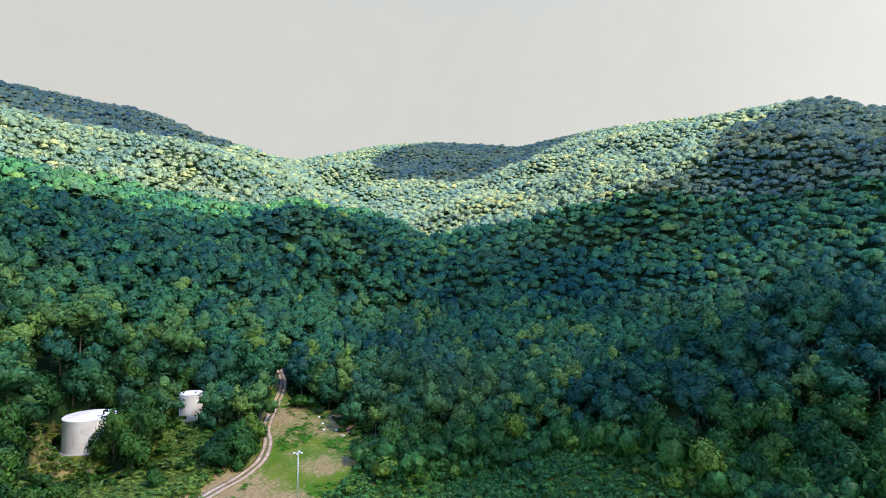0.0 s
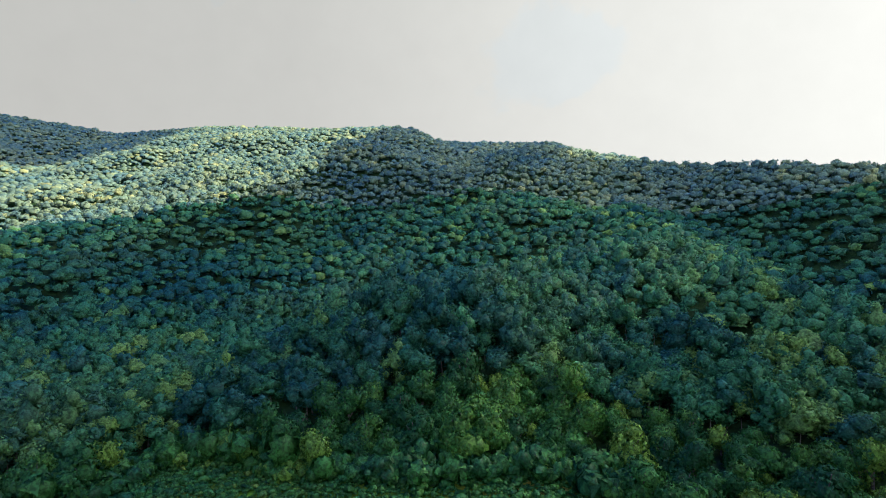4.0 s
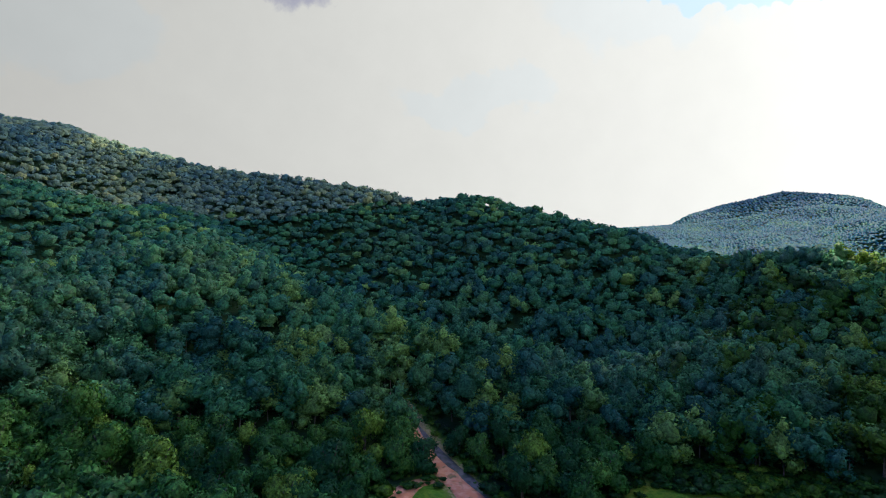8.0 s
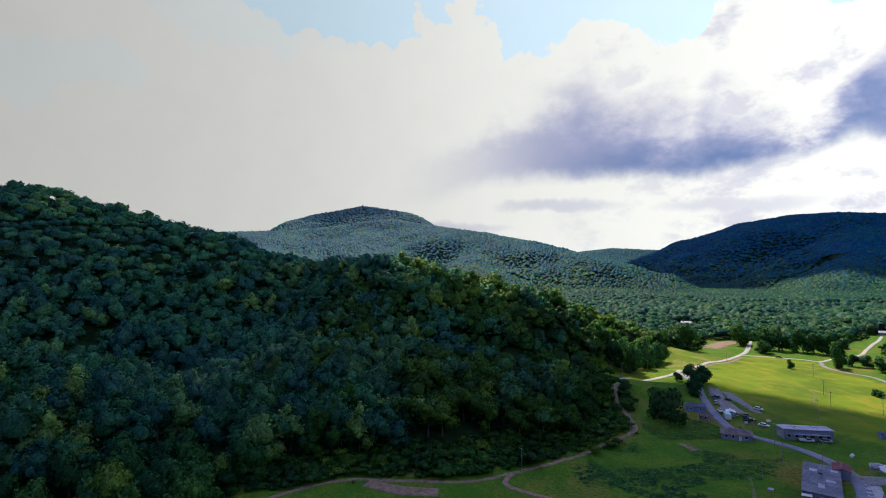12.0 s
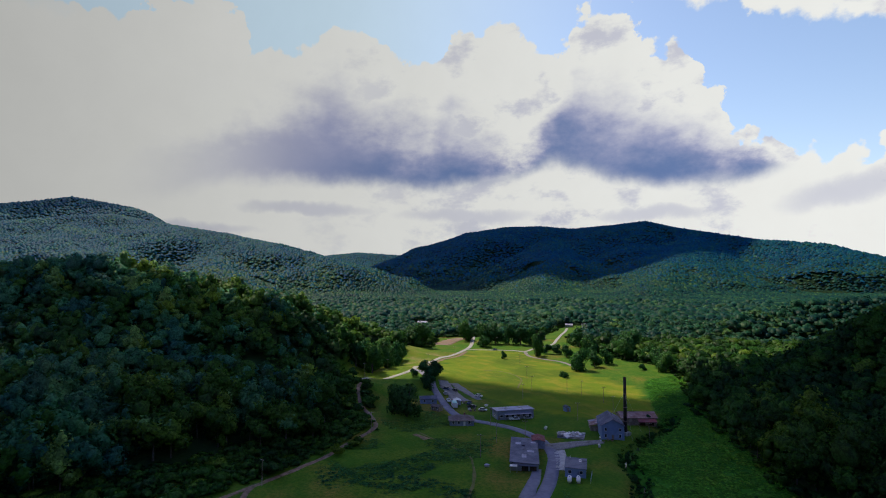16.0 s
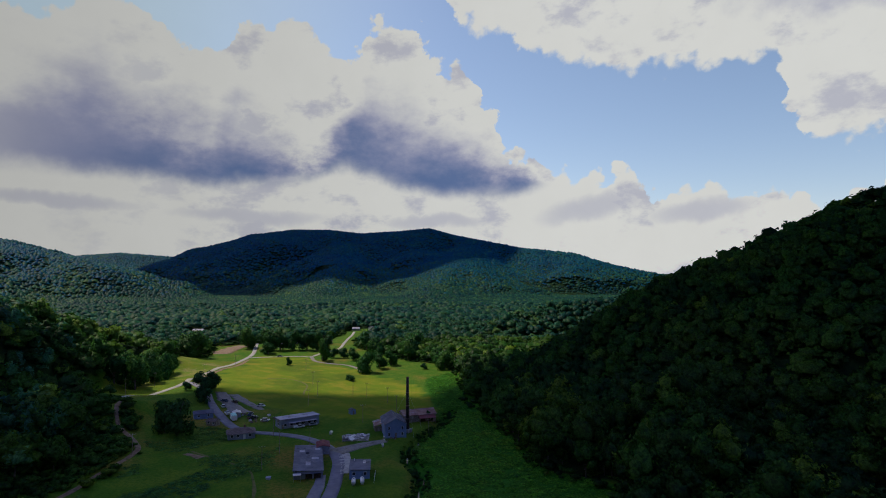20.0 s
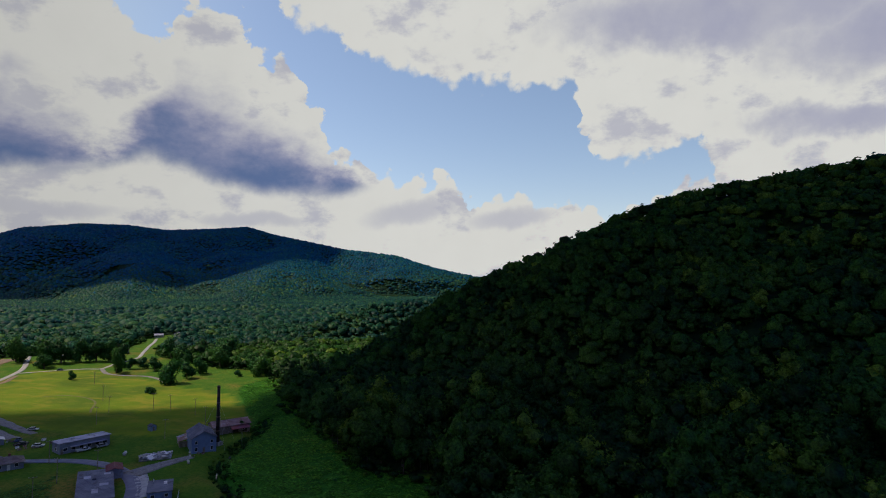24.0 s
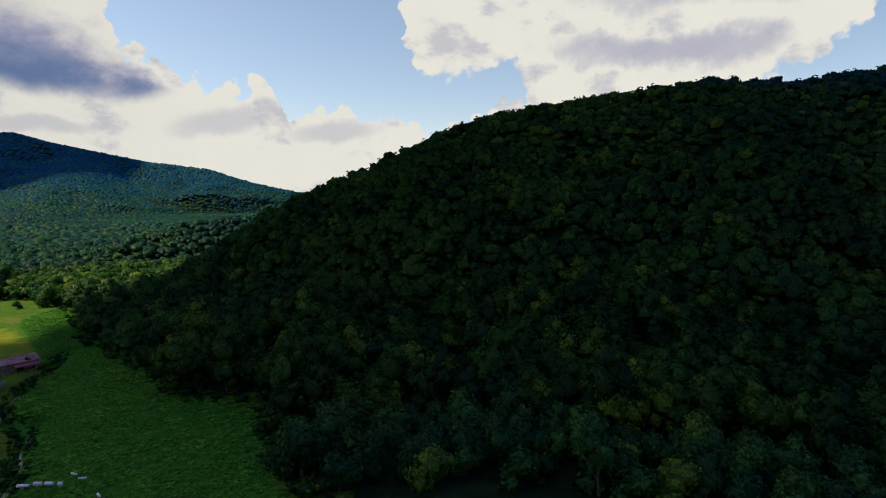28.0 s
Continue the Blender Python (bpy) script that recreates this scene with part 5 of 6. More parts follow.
def flat_roof(root, w, l, h, mat, fall=0.3, over=0.3, seams=3.0, label=""):
    bm = bmesh.new()
    prism(bm, [(-w / 2 - over, h + fall), (w / 2 + over, h), (w / 2 + over, h + 0.18), (-w / 2 - over, h + fall + 0.18)], -l / 2 - over, l / 2 + over)
    sheet = part("roof", bm, mat, root, label)
    y = -l / 2 + 0.5
    while y < l / 2:
        part("seam", prism(bmesh.new(), [(-w / 2 - over, h + fall + 0.17), (w / 2 + over, h + 0.17), (w / 2 + over, h + 0.21), (-w / 2 - over, h + fall + 0.21)], y, y + 0.07), mat, sheet)
        y += seams
    return sheet


# long warehouse beside the lane, a part of its roof red
W, L, H = 10.2, 31.0, 2.7
wh = thing("warehouse", placed(162.6, -155.6, toward=(187, -179)), "long grey warehouse with a patched tin roof", "building")
four_walls(wh, W, L, H, SIDING)
flat_roof(wh, W, L, H, TIN, 0.5, 0.35, 1.3, "patched grey tin roof")
for px, py, pw, pl in ((-3.5, 6, 2.2, 3.0), (1.2, -3, 2.6, 2.4), (-1.0, -10, 1.8, 4.2), (2.6, 9, 2.0, 2.0)):
    part("roof_patch", prism(bmesh.new(), [(px, H + 0.46 - 0.05 * px), (px + pw, H + 0.46 - 0.05 * (px + pw)), (px + pw, H + 0.52 - 0.05 * (px + pw)), (px, H + 0.52 - 0.05 * px)], py, py + pl), PALE_TIN, wh, "paler patch of tin")
part("roof_vent", boxed(-1.0, 0.2, 4.0, 5.0, H + 0.3, H + 1.0, bevel=0.05), TIN, wh)
for a in (-8, -3, 2, 7):
    window(wh, side_pose("r", a, 1.4, W, L), 1.6, 1.2)
    window(wh, side_pose("l", a, 1.4, W, L), 1.6, 1.2)
# black panels on the closed wall stand in for the bays' shade
for a in (0.2, 3.2):
    part("bay_shade", boxed(-1.2, 1.2, -0.04, 0.02, 0.0, 2.2), IRON, wh, "black panel standing in for a shaded loading bay", m=side_pose("f", a, 0.0, W, L))
part("awning", box(bmesh.new(), -W / 2 - 0.2, -W / 2 + 2.6, -L / 2 - 2.4, -L / 2 - 0.02, 2.3, 2.42), WHITE, wh, "white sheet-metal awning")
for sx in (-W / 2, -W / 2 + 2.4):
    part("post", tubed((sx, -L / 2 - 2.2, -0.3), (sx, -L / 2 - 2.2, 2.3), 0.06, n=8), STEEL, wh)
part("canopy", boxed(-W / 2 + 3.0, W / 2, -L / 2 - 1.4, -L / 2 - 0.02, 2.3, 2.42), TIN, wh)
annex = thing("warehouse_annex", placed(170.3, -171.0, toward=(185, -185)), "low annex with a dull red roof", "building")
four_walls(annex, 5.0, 8.0, 3.0, SIDING)
gable_roof(annex, 5.0, 8.0, 3.0, 0.7, RED_ROOF, 0.3, 1.0, "dull red tin roof")
gables(annex, 5.0, 8.0, 3.0, 0.7, SIDING)
window(annex, side_pose("r", 0, 1.2, 5.0, 8.0), 1.2, 1.2)
doorway(annex, side_pose("l", 1, 0, 5.0, 8.0))

# small flat-roofed building with two white tanks in front of it
sb = thing("pump_house", placed(139.6, -159.2, toward=(146, -167)), "small blue-grey flat-roofed building beside the lane", "building")
four_walls(sb, 7.2, 11.5, 3.0, BLUE_GREY)
flat_roof(sb, 7.2, 11.5, 3.0, TIN, 0.25, 0.25, 2.0, "dark tin roof with two skylights")
for a in (1.2, 2.8):
    part("skylight", boxed(1.0, 2.0, a, a + 1.0, 3.2, 3.42, bevel=0.03), WHITE, sb, "white skylight")
part("roof_pipe", tubed((-2.2, 4.4, 3.1), (-2.2, 4.4, 4.3), 0.12, n=8), WHITE, sb)
for a in (-2.0, 2.0):
    window(sb, side_pose("f", a, 1.4, 7.2, 11.5), 1.0, 1.0)
    window(sb, side_pose("l", a, 1.4, 7.2, 11.5), 1.0, 1.0)
doorway(sb, side_pose("r", -2, 0, 7.2, 11.5))


def gas_tank(x, y, toward, r=0.72, l=3.4, label="white horizontal gas tank on two saddles"):
    g = thing("gas_tank", placed(x, y, toward=toward), label, "tank", "gas tanks")
    bm = tubed((0, -l / 2, r + 0.4), (0, l / 2, r + 0.4), r, n=20)
    for s in (-1, 1):
        bmesh.ops.create_uvsphere(bm, u_segments=20, v_segments=10, radius=r, matrix=Matrix.LocRotScale((0, s * l / 2, r + 0.4), None, (1, 0.45, 1)))
    part("shell", bm, WHITE, g, "white painted shell", smooth=True)
    for s in (-0.3, 0.3):
        part("saddle", boxed(-r * 0.8, r * 0.8, s * l - 0.15, s * l + 0.15, -0.1, 0.75), CONCRETE, g)
    part("valve_dome", tubed((0, 0, 2 * r + 0.35), (0, 0, 2 * r + 0.65), 0.22, n=10), STEEL, g)
    return g


gas_tank(134.3, -149.8, (143, -160))
gas_tank(132.3, -152.1, (141, -162))
rack = thing("pipe_rack", placed(129.0, -154.5, toward=(136, -164)), "low steel pipe rack beside the pump house", "rack")
for k in range(5):
    part("post", tubed((0, k * 2.2, -0.2), (0, k * 2.2, 1.6), 0.06, n=6), STEEL, rack)
for zz in (0.9, 1.5):
    part("rail", tubed((0, 0, zz), (0, 8.8, zz), 0.05, n=6), WHITE, rack, "pale pipe")

# long low building with a pale flat roof
lb = thing("long_building", placed(211.4, -194.6, toward=(214.8, -186.3)), "long low building with a pale flat roof", "building")
four_walls(lb, 8.2, 19.0, 4.0, SIDING)
flat_roof(lb, 8.2, 19.0, 4.0, PALE_TIN, 0.35, 0.45, 2.6, "pale worn flat roof")
for a in (-7.5, -4.5, -1.5, 1.5, 4.5, 7.5):
    window(lb, side_pose("l", a, 1.2, 8.2, 19.0), 1.5, 1.1)
doorway(lb, side_pose("l", 8.6, 0, 8.2, 19.0))
window(lb, side_pose("b", 0, 1.2, 8.2, 19.0), 1.5, 1.1)
part("porch_roof", boxed(-6.0, -4.15, -8.0, 6.0, 2.6, 2.72), PALE_TIN, lb)
for a in (-7.6, -1.0, 5.6):
    part("post", tubed((-5.8, a, -0.3), (-5.8, a, 2.6), 0.07, n=6), TIMBER, lb)
for a in (-4, 3):
    part("roof_vent", boxed(0.4, 1.2, a, a + 0.8, 4.25, 4.8, bevel=0.05), STEEL, lb)

# low house with a hipped shingle roof
hb = thing("bungalow", placed(216.0, -165.5, toward=(224, -171)), "low white house with a hipped brown roof", "house")
four_walls(hb, 11.5, 8.0, 2.6, SIDING)
bm = bmesh.new()
lo = [bm.verts.new(p) for p in ((-6.3, -4.6, 2.5), (6.3, -4.6, 2.5), (6.3, 4.6, 2.5), (-6.3, 4.6, 2.5))]
hi = [bm.verts.new(p) for p in ((-2.6, 0, 4.3), (2.6, 0, 4.3))]
for f in ((lo[0], lo[1], hi[1], hi[0]), (lo[1], lo[2], hi[1]), (lo[2], lo[3], hi[0], hi[1]), (lo[3], lo[0], hi[0]), tuple(lo[::-1])):
    bm.faces.new(f)
part("roof", bm, SHINGLE, hb, "brown shingle roof")
part("chimney", boxed(1.2, 1.9, 0.4, 1.1, 3.4, 5.0, bevel=0.03), RED_ROOF, hb, "brick chimney")
for a in (-4, -1.5, 3.5):
    window(hb, side_pose("f", a, 1.0, 11.5, 8.0))
doorway(hb, side_pose("f", 1.2, 0, 11.5, 8.0), mat=WHITE)

# tall gabled mill house, its lean-to and the rusty shed behind it
mh = thing("mill_house", placed(162.6, -208.4, toward=(173.9, -219.2)), "tall blue-grey gabled house with a tin roof", "house")
four_walls(mh, 9.6, 15.5, 6.0, BLUE_GREY)
gable_roof(mh, 9.6, 15.5, 6.0, 2.6, TIN, 0.4, 1.4, "grey tin gable roof")
gables(mh, 9.6, 15.5, 6.0, 2.6, BLUE_GREY)
for a in (-3.0, 3.0):
    window(mh, side_pose("f", a, 0.9, 9.6, 15.5), 0.9, 1.4)
    window(mh, side_pose("f", a, 3.7, 9.6, 15.5), 0.9, 1.2)
for a in (-5, 0, 5):
    window(mh, side_pose("r", a, 3.7, 9.6, 15.5), 0.9, 1.2)
    window(mh, side_pose("r", a, 0.9, 9.6, 15.5), 0.9, 1.4)
doorway(mh, side_pose("f", 0, 0, 9.6, 15.5))
lt = thing("lean_to", placed(173.2, -210.6, toward=(180.4, -217.6)), "rusty tin lean-to beside the mill house", "shed")
part("wall", boxed(-2.2, -2.0, -4.5, 4.5, -0.4, 2.4), TIMBER, lt)
part("wall", boxed(-2.0, 2.2, -4.5, -4.3, -0.4, 2.4), TIMBER, lt)
part("roof", prism(bmesh.new(), [(-2.6, 2.4), (2.3, 3.6), (2.3, 3.75), (-2.6, 2.55)], -4.8, 4.8), RUST, lt, "rusty tin sheet roof")
part("loose_sheet", prism(bmesh.new(), [(-2.0, 2.75), (0.4, 3.35), (0.4, 3.42), (-2.0, 2.82)], 1.5, 3.4), PALE_TIN, lt, "pale loose tin sheet")
rs = thing("rusty_shed", placed(167.8, -234.6, toward=(175.4, -224.7)), "long open shed with a rusty tin roof", "shed")
four_walls(rs, 9.6, 16.5, 3.6, TIMBER)
gable_roof(rs, 9.6, 16.5, 3.6, 1.6, RUST, 0.5, 1.2, "rusty tin gable roof")
gables(rs, 9.6, 16.5, 3.6, 1.6, RUST)
part("side_roof", prism(bmesh.new(), [(-8.0, 2.2), (-4.75, 3.1), (-4.75, 3.25), (-8.0, 2.35)], -7.5, 1.0), RED_ROOF, rs, "dark red lean-to roof")
for a in (-7.2, -3.4, 0.6):
    part("post", tubed((-7.7, a, -0.3), (-7.7, a, 2.25), 0.09, n=6), TIMBER, rs)
# the shed's bays too: black panels in place of shaded openings
for a in (-5.5, -1.5):
    part("bay_shade", boxed(-1.4, 1.4, -0.04, 0.02, 0.0, 2.4), IRON, rs, "black panel standing in for a shaded open bay", m=side_pose("l", a, 0, 9.6, 16.5))

# the tall black smokestack
st = thing("smokestack", placed(158.4, -213.6), "tall black iron smokestack with guy wires", "chimney")
part("shaft", tubed((0, 0, -0.5), (0, 0, 25.5), 0.85, 0.62, n=20), IRON, st, "black iron shaft", smooth=True)
for zz in (6, 12, 18, 25.1):
    part("band", tubed((0, 0, zz), (0, 0, zz + 0.35), 0.94 - zz * 0.009, n=20), RUST, st, "rusty band")
part("base", boxed(-1.6, 1.6, -1.6, 1.6, -0.5, 1.4, bevel=0.08), CONCRETE, st, "concrete base")
part("boiler", tubed((1.2, -2.4, 1.2), (1.2, 2.4, 1.2), 1.1, n=18), IRON, st, "black boiler drum", smooth=True)
for k in range(3):
    a = k * 2.1 + 0.4
    part("guy_wire", tubed((0.6 * math.cos(a), 0.6 * math.sin(a), 18), (10 * math.cos(a), 10 * math.sin(a), 0), 0.025, n=4), STEEL, st)

# ruined slab with heaped rubble
slab = thing("ruined_slab", placed(171.0, -192.5, toward=(178, -202)), "broken concrete slab with heaped pale rubble", "ruin")
part("slab", boxed(-6, 5.5, -3.5, 4.5, -0.3, 0.25, bevel=0.05), CONCRETE, slab)
rr = random.Random(3)
for k in range(46):
    s = rr.uniform(0.4, 1.5)
    bm = boxed(-s, s, -s * rr.uniform(0.4, 0.9), s * 0.6, -0.12, rr.uniform(0.12, 0.4), bevel=0.04)
    part("slab_piece", bm, CONCRETE if k % 3 else WHITE, slab, m=pose(rr.uniform(-5.5, 5), rr.uniform(-3.2, 4.2), 0.4 + rr.random() * 0.6, rr.uniform(-25, 25), rr.uniform(-25, 25), rr.uniform(0, 360)))
part("wall_stub", boxed(-6, -5.7, -3.5, 1.0, 0.2, 1.6), CONCRETE, slab)

# small sheds and sundries
sd = thing("field_shed", placed(203.5, -225.5, toward=(215, -230)), "small dark shed standing alone in the grass", "shed")
four_walls(sd, 2.6, 3.2, 2.2, BLUE_GREY, 0.1)
gable_roof(sd, 2.6, 3.2, 2.2, 0.6, TIN, 0.2, 0.8)
gables(sd, 2.6, 3.2, 2.2, 0.6, BLUE_GREY, 0.1)
doorway(sd, side_pose("f", 0, 0, 2.6, 3.2), 0.9, 1.9)
gas_tank(185.4, -191.1, (190, -200), 0.6, 1.8, "small white gas tank in the grass")
gas_tank(153.5, -189.5, (160, -196), 0.5, 1.6, "small pale tank beside the drive")
cap = thing("well_cap", placed(163.5, -137.2), "pale concrete well cap in the grass", "well")
part("ring", tubed((0, 0, -0.3), (0, 0, 0.6), 0.9, n=16), CONCRETE, cap)
part("lid", tubed((0, 0, 0.6), (0, 0, 0.72), 1.0, n=16), PALE_TIN, cap, "pale lid")


def cabin(name, x, y, toward, w, l, h, rise, wall, roof, label, group=""):
    c = thing(name, placed(x, y, toward=toward), label, "house" if l > 6 else "shed", group)
    four_walls(c, w, l, h, wall, 0.15)
    gable_roof(c, w, l, h, rise, roof, 0.35, 1.5)
    gables(c, w, l, h, rise, wall, 0.15)
    for a in (-l / 4, l / 4):
        window(c, side_pose("l", a, 1.0, w, l), 0.9, 1.0)
        window(c, side_pose("r", a, 1.0, w, l), 0.9, 1.0)
    doorway(c, side_pose("f", 0, 0, w, l), 0.9, 1.95)
    return c


cabin("cottage", 257, -174, (262, -165), 5.0, 9.0, 2.5, 1.1, BLUE_GREY, TIN, "small blue-grey cottage beside the trees")
cabin("garden_shed", 243, -170.0, (238, -172), 3.6, 5.0, 2.2, 0.8, TIMBER, SHINGLE, "weathered shed with a brown roof")
cabin("yard_shed", 248.5, -187.5, (254, -191), 3.6, 5.0, 2.2, 0.5, SIDING, WHITE, "small shed with a white tin roof in the yard")
FAR_HOUSES = [("farmhouse", 507, -600, 9, 14, 3.2, 2.0, WHITE, TIN, "far white farmhouse with a grey roof"), ("farmhouse", 523, -586, 7, 10, 2.8, 1.6, SIDING, PALE_TIN, "far pale farmhouse among trees"),
              ("farmhouse", 441, -449, 8, 11, 2.8, 1.6, SIDING, SHINGLE, "grey farmhouse beside the lane"), ("farmhouse", 462, -400, 9, 12, 2.8, 1.5, WHITE, PALE_TIN, "white house under shade trees"),
              ("farmhouse", 474, -430, 8, 11, 2.8, 1.5, WHITE, TIN, "white house behind shade trees"), ("farmhouse", 679, -450, 9, 13, 3.0, 1.6, WHITE, PALE_TIN, "distant white house in a clearing"),
              ("farmhouse", 486, -610, 7, 9, 2.8, 1.4, RED_ROOF, TIN, "far barn with dull red walls")]
for k, (nm, x, y, w, l, h, rise, wall, roof, label) in enumerate(FAR_HOUSES):
    cabin(nm, x, y, (x + 10, y + (8 if k % 2 else -12)), w, l, h, rise, wall, roof, label, "houses down the valley")


# ---- vehicles ----
def car(x, y, toward, paint, label, truck=False):
    c = thing("pickup" if truck else "car", placed(x, y, toward=toward, lift=0.12), label, "car", "parked vehicles")
    l, w = (5.4, 1.95) if truck else (4.6, 1.8)
    part("body", boxed(-w / 2, w / 2, -l / 2, l / 2, 0.35, 0.95, bevel=0.12), PAINTS[paint], c)
    y0, y1 = (-0.3, 1.5) if truck else (-1.5, 1.1)
    bm = prism(bmesh.new(), [(-w / 2 + 0.08, 0.94), (w / 2 - 0.08, 0.94), (w / 2 - 0.25, 1.5), (-w / 2 + 0.25, 1.5)], y0, y1)
    part("cabin_glass", bm, GLASS, c, "dark windows")
    part("roof", boxed(-w / 2 + 0.22, w / 2 - 0.22, y0 + 0.25, y1 - 0.35, 1.48, 1.56, bevel=0.03), PAINTS[paint], c)
    if truck:
        part("bed", box(box(box(bmesh.new(), -w / 2, -w / 2 + 0.1, -l / 2, y0 - 0.05, 0.9, 1.2), w / 2 - 0.1, w / 2, -l / 2, y0 - 0.05, 0.9, 1.2), -w / 2 + 0.1, w / 2 - 0.1, -l / 2, -l / 2 + 0.1, 0.9, 1.2), PAINTS[paint], c)
    for sx in (-1, 1):
        for sy in (-0.31, 0.31):
            tyre = part("wheel", tubed((sx * w / 2 - 0.11 * sx, sy * l, 0.34), (sx * w / 2 + 0.02 * sx, sy * l, 0.34), 0.34, n=14), RUBBER, c)
            part("rim", tubed((sx * w / 2, sy * l, 0.34), (sx * w / 2 + 0.03 * sx, sy * l, 0.34), 0.2, n=10), STEEL, tyre)
        part("headlight", boxed(sx * 0.6 - 0.15, sx * 0.6 + 0.15, l / 2 - 0.02, l / 2 + 0.02, 0.62, 0.76), LENS, c)
        part("tail_light", boxed(sx * 0.7 - 0.1, sx * 0.7 + 0.1, -l / 2 - 0.02, -l / 2 + 0.02, 0.66, 0.82), PAINTS["red"], c)
    return c


car(268, -193.5, (275, -197), "silver", "silver car parked in the gravel yard")
car(277.5, -201, (285, -200), "dark_blue", "dark blue car parked in the gravel yard")
car(273, -204.5, (281, -206), "black", "black car parked in the gravel yard")
car(255, -186.5, (262, -190), "white", "white pickup parked beside the lane", True)
car(244.5, -193.0, (250, -200), "dark_blue", "dark pickup parked on the grass edge", True)
car(238.0, -189.3, (236, -200), "black", "dark old truck among junk", True)
car(229.5, -190.0, (222, -195), "white", "white car parked on the grass")
car(206.0, -190.6, (202.4, -199.4), "white", "white pickup in front of the long building", True)
car(203.5, -197.4, (200, -205.4), "silver", "silver car in front of the long building")
car(256, -209, (246, -213), "white", "white car at the field edge")
car(404, -350, (390, -362), "dark_blue", "dark car on the far lane")
tr = thing("travel_trailer", placed(243.6, -182.0, toward=(251, -186)), "white and turquoise travel trailer beside the lane", "trailer")
part("body", boxed(-1.3, 1.3, -3.4, 3.4, 0.5, 2.9, bevel=0.18), PAINTS["white"], tr)
part("roof", boxed(-1.25, 1.25, -3.3, 3.3, 2.88, 3.0, bevel=0.05), PAINTS["turquoise"], tr, "turquoise roof")
part("stripe", boxed(-1.32, 1.32, -3.3, 3.3, 1.5, 1.75), PAINTS["turquoise"], tr)
for sx in (-1.2, 1.2):
    part("wheel", tubed((sx - 0.1, 0, 0.36), (sx + 0.1, 0, 0.36), 0.36, n=12), RUBBER, tr)
window(tr, pose(-1.32, -1.5, 1.5, 0, 0, -90), 1.0, 0.7)
window(tr, pose(-1.32, 1.2, 1.5, 0, 0, -90), 1.0, 0.7)
rr = random.Random(8)
for k in range(22):       # junk in the yard
    x, y = (rr.uniform(228, 250), rr.uniform(-200, -184)) if k < 15 else (rr.uniform(156, 164), rr.uniform(-204, -196))
    j = thing("crate", placed(x, y, rz=rr.uniform(0, 360)), ["weathered timber crate among the junk", "rusty drum box among the junk", "pale scrap crate among the junk"][k % 3], "crate", "junk in the yards")
    s = rr.uniform(0.35, 0.8)
    part("box", boxed(-s, s, -s * 0.7, s * 0.7, -0.05, s * 1.1, bevel=0.03), [TIMBER, RUST, WHITE][k % 3], j)
    part("lid", boxed(-s * 1.03, s * 1.03, -s * 0.73, s * 0.73, s * 1.1, s * 1.17), [TIMBER, IRON, PALE_TIN][k % 3], j)


# ---- poles and wires ----
def utility_pole(h=9.0, arms=1):
    p = thing("utility_pole", pose(0, 0, 0), "weathered timber utility pole with a crossarm", "pole", "utility poles")
    part("post", tubed((0, 0, -0.8), (0, 0, h), 0.13, 0.08, n=8), TIMBER, p)
    for k in range(arms):
        z = h - 0.5 - 0.9 * k
        part("crossarm", boxed(-1.2, 1.2, 0.08, 0.2, z, z + 0.14), TIMBER, p)
        for sx in (-1.05, 0.0, 1.05):
            part("insulator", tubed((sx, 0.14, z + 0.14), (sx, 0.14, z + 0.34), 0.05, n=6), WHITE, p, "pale insulator")
    return p


POLES = [(237, -226), (252, -248), (280, -271), (328, -310), (224, -261), (204, -256), (183, -159), (205, -174.5), (178, -171), (173, -142), (187, -215), (316, -166), (224, -121), (188.5, -61),
         (341, -197), (359, -243), (390, -292), (147, 52), (196, 136), (152, -222), (186, -241), (236, -262)]
first = utility_pole()
first.matrix_world = placed(*POLES[0], rz=25)
for k, p in enumerate(POLES[1:]):
    copy_thing(first, placed(*p, rz=[40, 35, 50, 20, 60, 15, 30][k % 7] if p[1] < 0 else 38))


def wire(a, b, offset, sag=1.2, z=8.9):
    bm = bmesh.new()
    (ax, ay), (bx, by) = a, b
    d = Vector((bx - ax, by - ay, 0)).normalized()
    side = Vector((-d.y, d.x, 0)) * offset
    za, zb = z_at(ax, ay) + z, z_at(bx, by) + z
    pts = [Vector((ax + (bx - ax) * t, ay + (by - ay) * t, za + (zb - za) * t - sag * 4 * t * (1 - t))) + side for t in [k / 12 for k in range(13)]]
    for p, q in zip(pts, pts[1:]):
        tube(bm, p, q, 0.016, n=4, caps=False)
    me = bpy.data.meshes.new("power_line")
    bm.to_mesh(me)
    bm.free()
    me.materials.append(IRON)
    return tagged(new("power_line", me), "thin sagging power line between timber poles", "wire", "power lines")


for a, b in (((147, 52), (196, 136)), ((237, -226), (252, -248)), ((252, -248), (280, -271)), ((280, -271), (328, -310)), ((183, -159), (205, -174.5))):
    for o in (-1.05, 0.0, 1.05):
        wire(a, b, o)

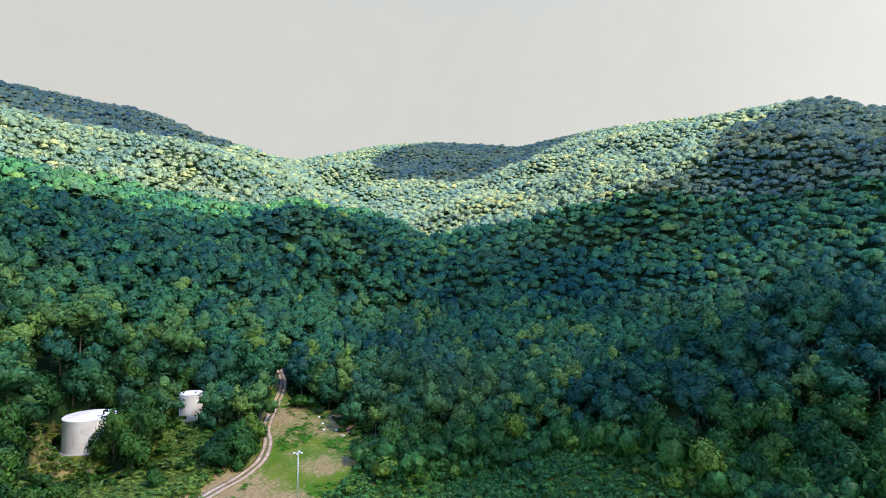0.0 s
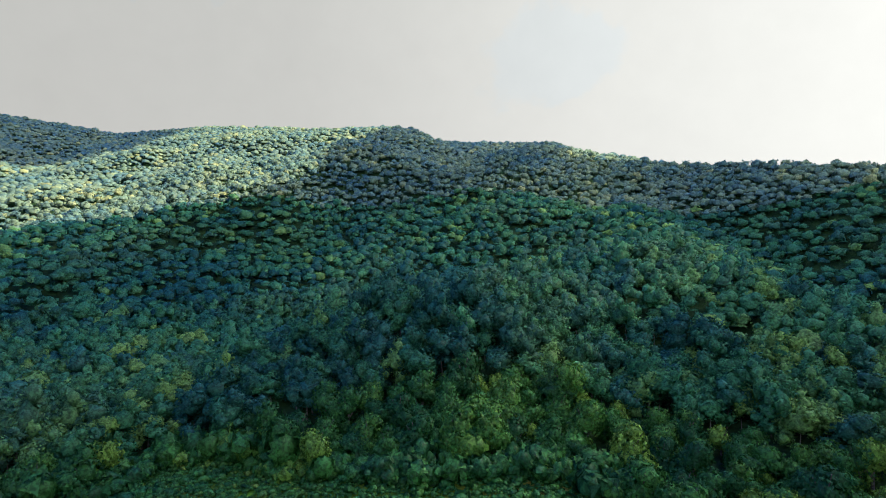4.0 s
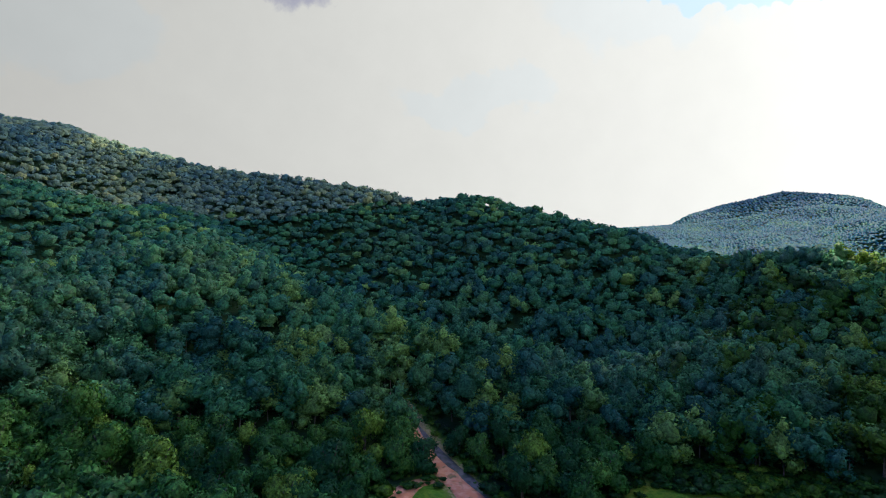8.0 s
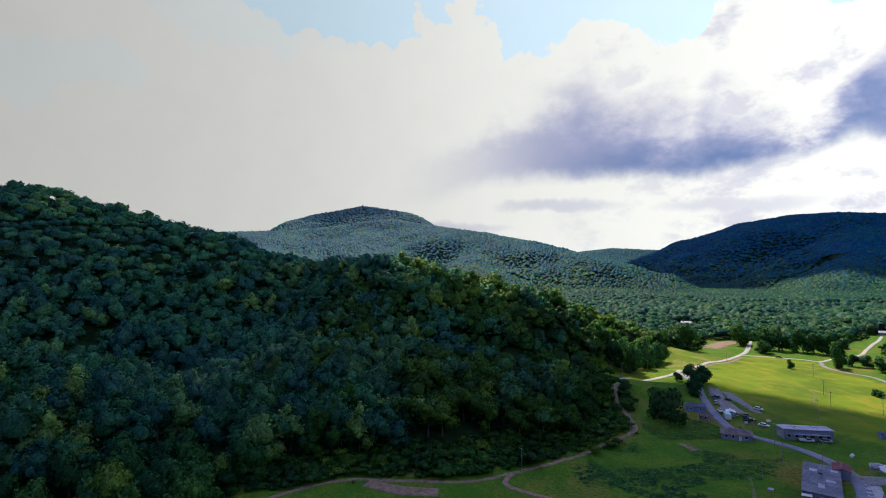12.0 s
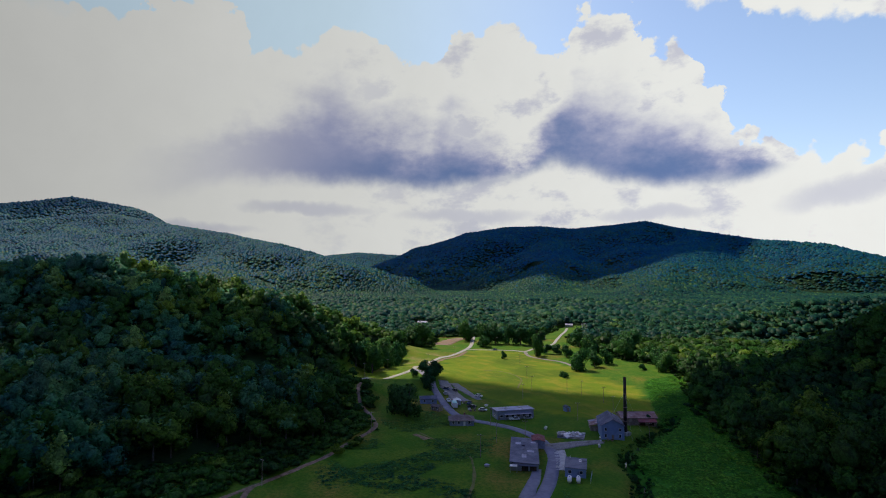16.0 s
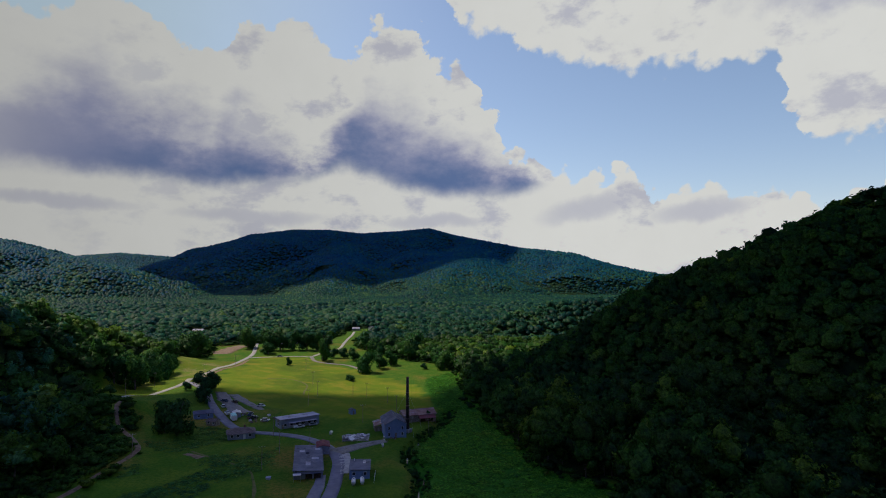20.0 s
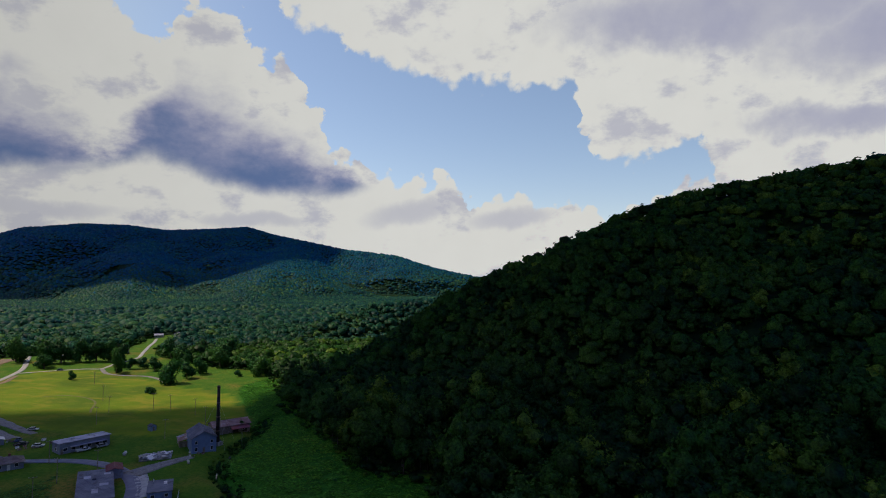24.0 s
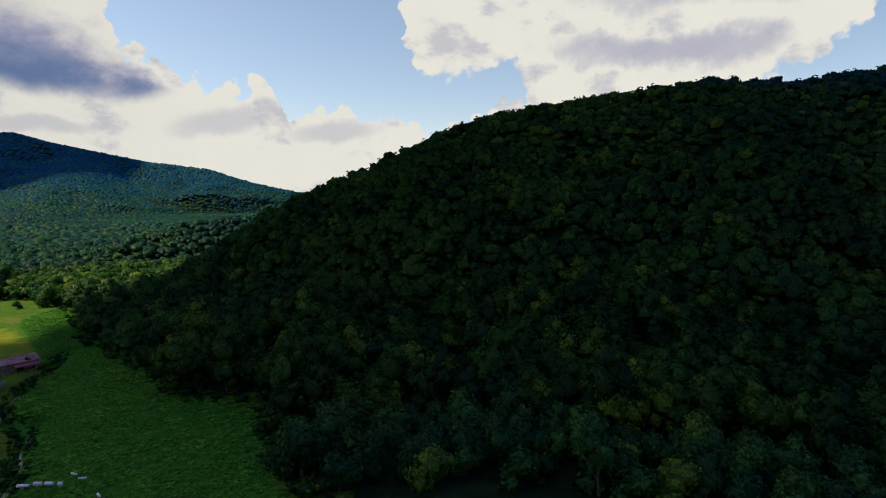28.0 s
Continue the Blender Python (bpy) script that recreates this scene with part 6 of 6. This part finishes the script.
# ---- the clearing with the water tanks ----
def water_tank(x, y, r, h, label):
    t = thing("water_tank", placed(x, y), label, "water tank", "water tanks")
    part("shell", tubed((0, 0, -0.6), (0, 0, h), r, n=48), WHITE, t, "smooth white steel shell", smooth=False)
    bm = bmesh.new()
    bmesh.ops.create_cone(bm, cap_ends=True, segments=48, radius1=r + 0.12, radius2=0.5, depth=r * 0.10, matrix=Matrix.Translation((0, 0, h + r * 0.05)))
    part("roof", bm, WHITE, t, "low white cone roof")
    part("rim", tubed((0, 0, h - 0.18), (0, 0, h + 0.02), r + 0.1, n=48), WHITE, t)
    part("hatch", tubed((r * 0.6, 0, h + 0.1), (r * 0.6, 0, h + 0.6), 0.45, n=12), STEEL, t)
    part("footing", tubed((0, 0, -0.6), (0, 0, 0.15), r + 0.7, n=48), CONCRETE, t, "concrete ring footing")
    bm = bmesh.new()
    for sx in (-0.25, 0.25):
        tube(bm, (sx, -r - 0.22, 0.2), (sx, -r - 0.22, h + 0.8), 0.04, n=6)
    for k in range(int(h / 0.35)):
        tube(bm, (-0.25, -r - 0.22, 0.4 + k * 0.35), (0.25, -r - 0.22, 0.4 + k * 0.35), 0.02, n=5)
    part("ladder", bm, STEEL, t, "steel ladder")
    return t


water_tank(-178.5, 126.0, 7.6, 10.6, "wide white steel water tank among the trees")
water_tank(-166.5, 156.5, 4.0, 11.0, "tall white steel water tank among the trees")
ribbon("tank_pad", [(-190, 116), (-178, 114), (-166, 119)], 5, GRAVEL, "gravel apron round the water tank", "pad", wander=1.2, lift=0.1)

mast = thing("floodlight_mast", placed(-92.7, 122.9), "tall galvanised mast with a ring of floodlights", "street lamp")
ztop = 69.5 - 154 * math.tan(radians(18.5)) - z_at(-92.7, 122.9)
part("pole", tubed((0, 0, -0.5), (0, 0, ztop), 0.26, 0.13, n=14), STEEL, mast, "tapered galvanised pole", smooth=True)
part("base_plate", boxed(-0.45, 0.45, -0.45, 0.45, -0.3, 0.12, bevel=0.02), CONCRETE, mast)
part("collar", tubed((0, 0, ztop - 0.1), (0, 0, ztop + 0.25), 0.28, n=12), STEEL, mast)
for k in range(4):
    a = k * math.pi / 2 + 0.4
    part("arm", tubed((0, 0, ztop + 0.1), (0.75 * math.cos(a), 0.75 * math.sin(a), ztop + 0.15), 0.05, n=6), STEEL, mast)
    bm = boxed(-0.32, 0.32, -0.26, 0.26, -0.12, 0.14, bevel=0.06)
    part("lamp_head", bm, WHITE, mast, "pale floodlight head", m=pose(0.95 * math.cos(a), 0.95 * math.sin(a), ztop + 0.15, 0, 0, math.degrees(a)))
rr = random.Random(5)
for k, (x, y) in enumerate([(-128.5, 186), (-121, 184), (-125, 181.5), (-118, 187), (-133, 190), (-116, 181)]):
    b = thing("white_sheet", placed(x, y, rz=rr.uniform(0, 180)), "small white metal sheet lying in the grass", "sheet", "white sheets in the clearing")
    part("panel", boxed(-0.9, 0.9, -0.35, 0.35, 0.02, 0.12, bevel=0.02), WHITE, b)
    part("edge", boxed(-0.9, 0.9, 0.35, 0.42, 0.02, 0.3), WHITE, b)

# white pipe sections and troughs lying in the vines
for k, (x, y, l) in enumerate([(97.4, -137.4, 3.0), (93.8, -137.2, 1.9), (91.0, -137.1, 1.9), (88.2, -136.9, 1.0)]):
    p = thing("pipe_section", placed(x, y, rz=88), "white pipe section of a line crossing the vines", "pipe", "white pipe line")
    part("pipe", tubed((0, -l / 2, 0.9), (0, l / 2, 0.9), 0.45, n=14), WHITE, p, smooth=False)
    part("saddle", boxed(-0.4, 0.4, -0.2, 0.2, -0.3, 0.55), CONCRETE, p)
for x, y, a in ((88.0, -142.2, 70), (84.6, -139.9, 100), (75.8, -131.2, 45), (73.2, -128.8, 45)):
    p = thing("pipe_section", placed(x, y, rz=a), "short white pipe end among the vines", "pipe", "white pipe line")
    part("pipe", tubed((0, -0.9, 0.7), (0, 0.9, 0.7), 0.25, n=10), WHITE, p)
    part("saddle", boxed(-0.25, 0.25, -0.15, 0.15, -0.3, 0.5), CONCRETE, p)
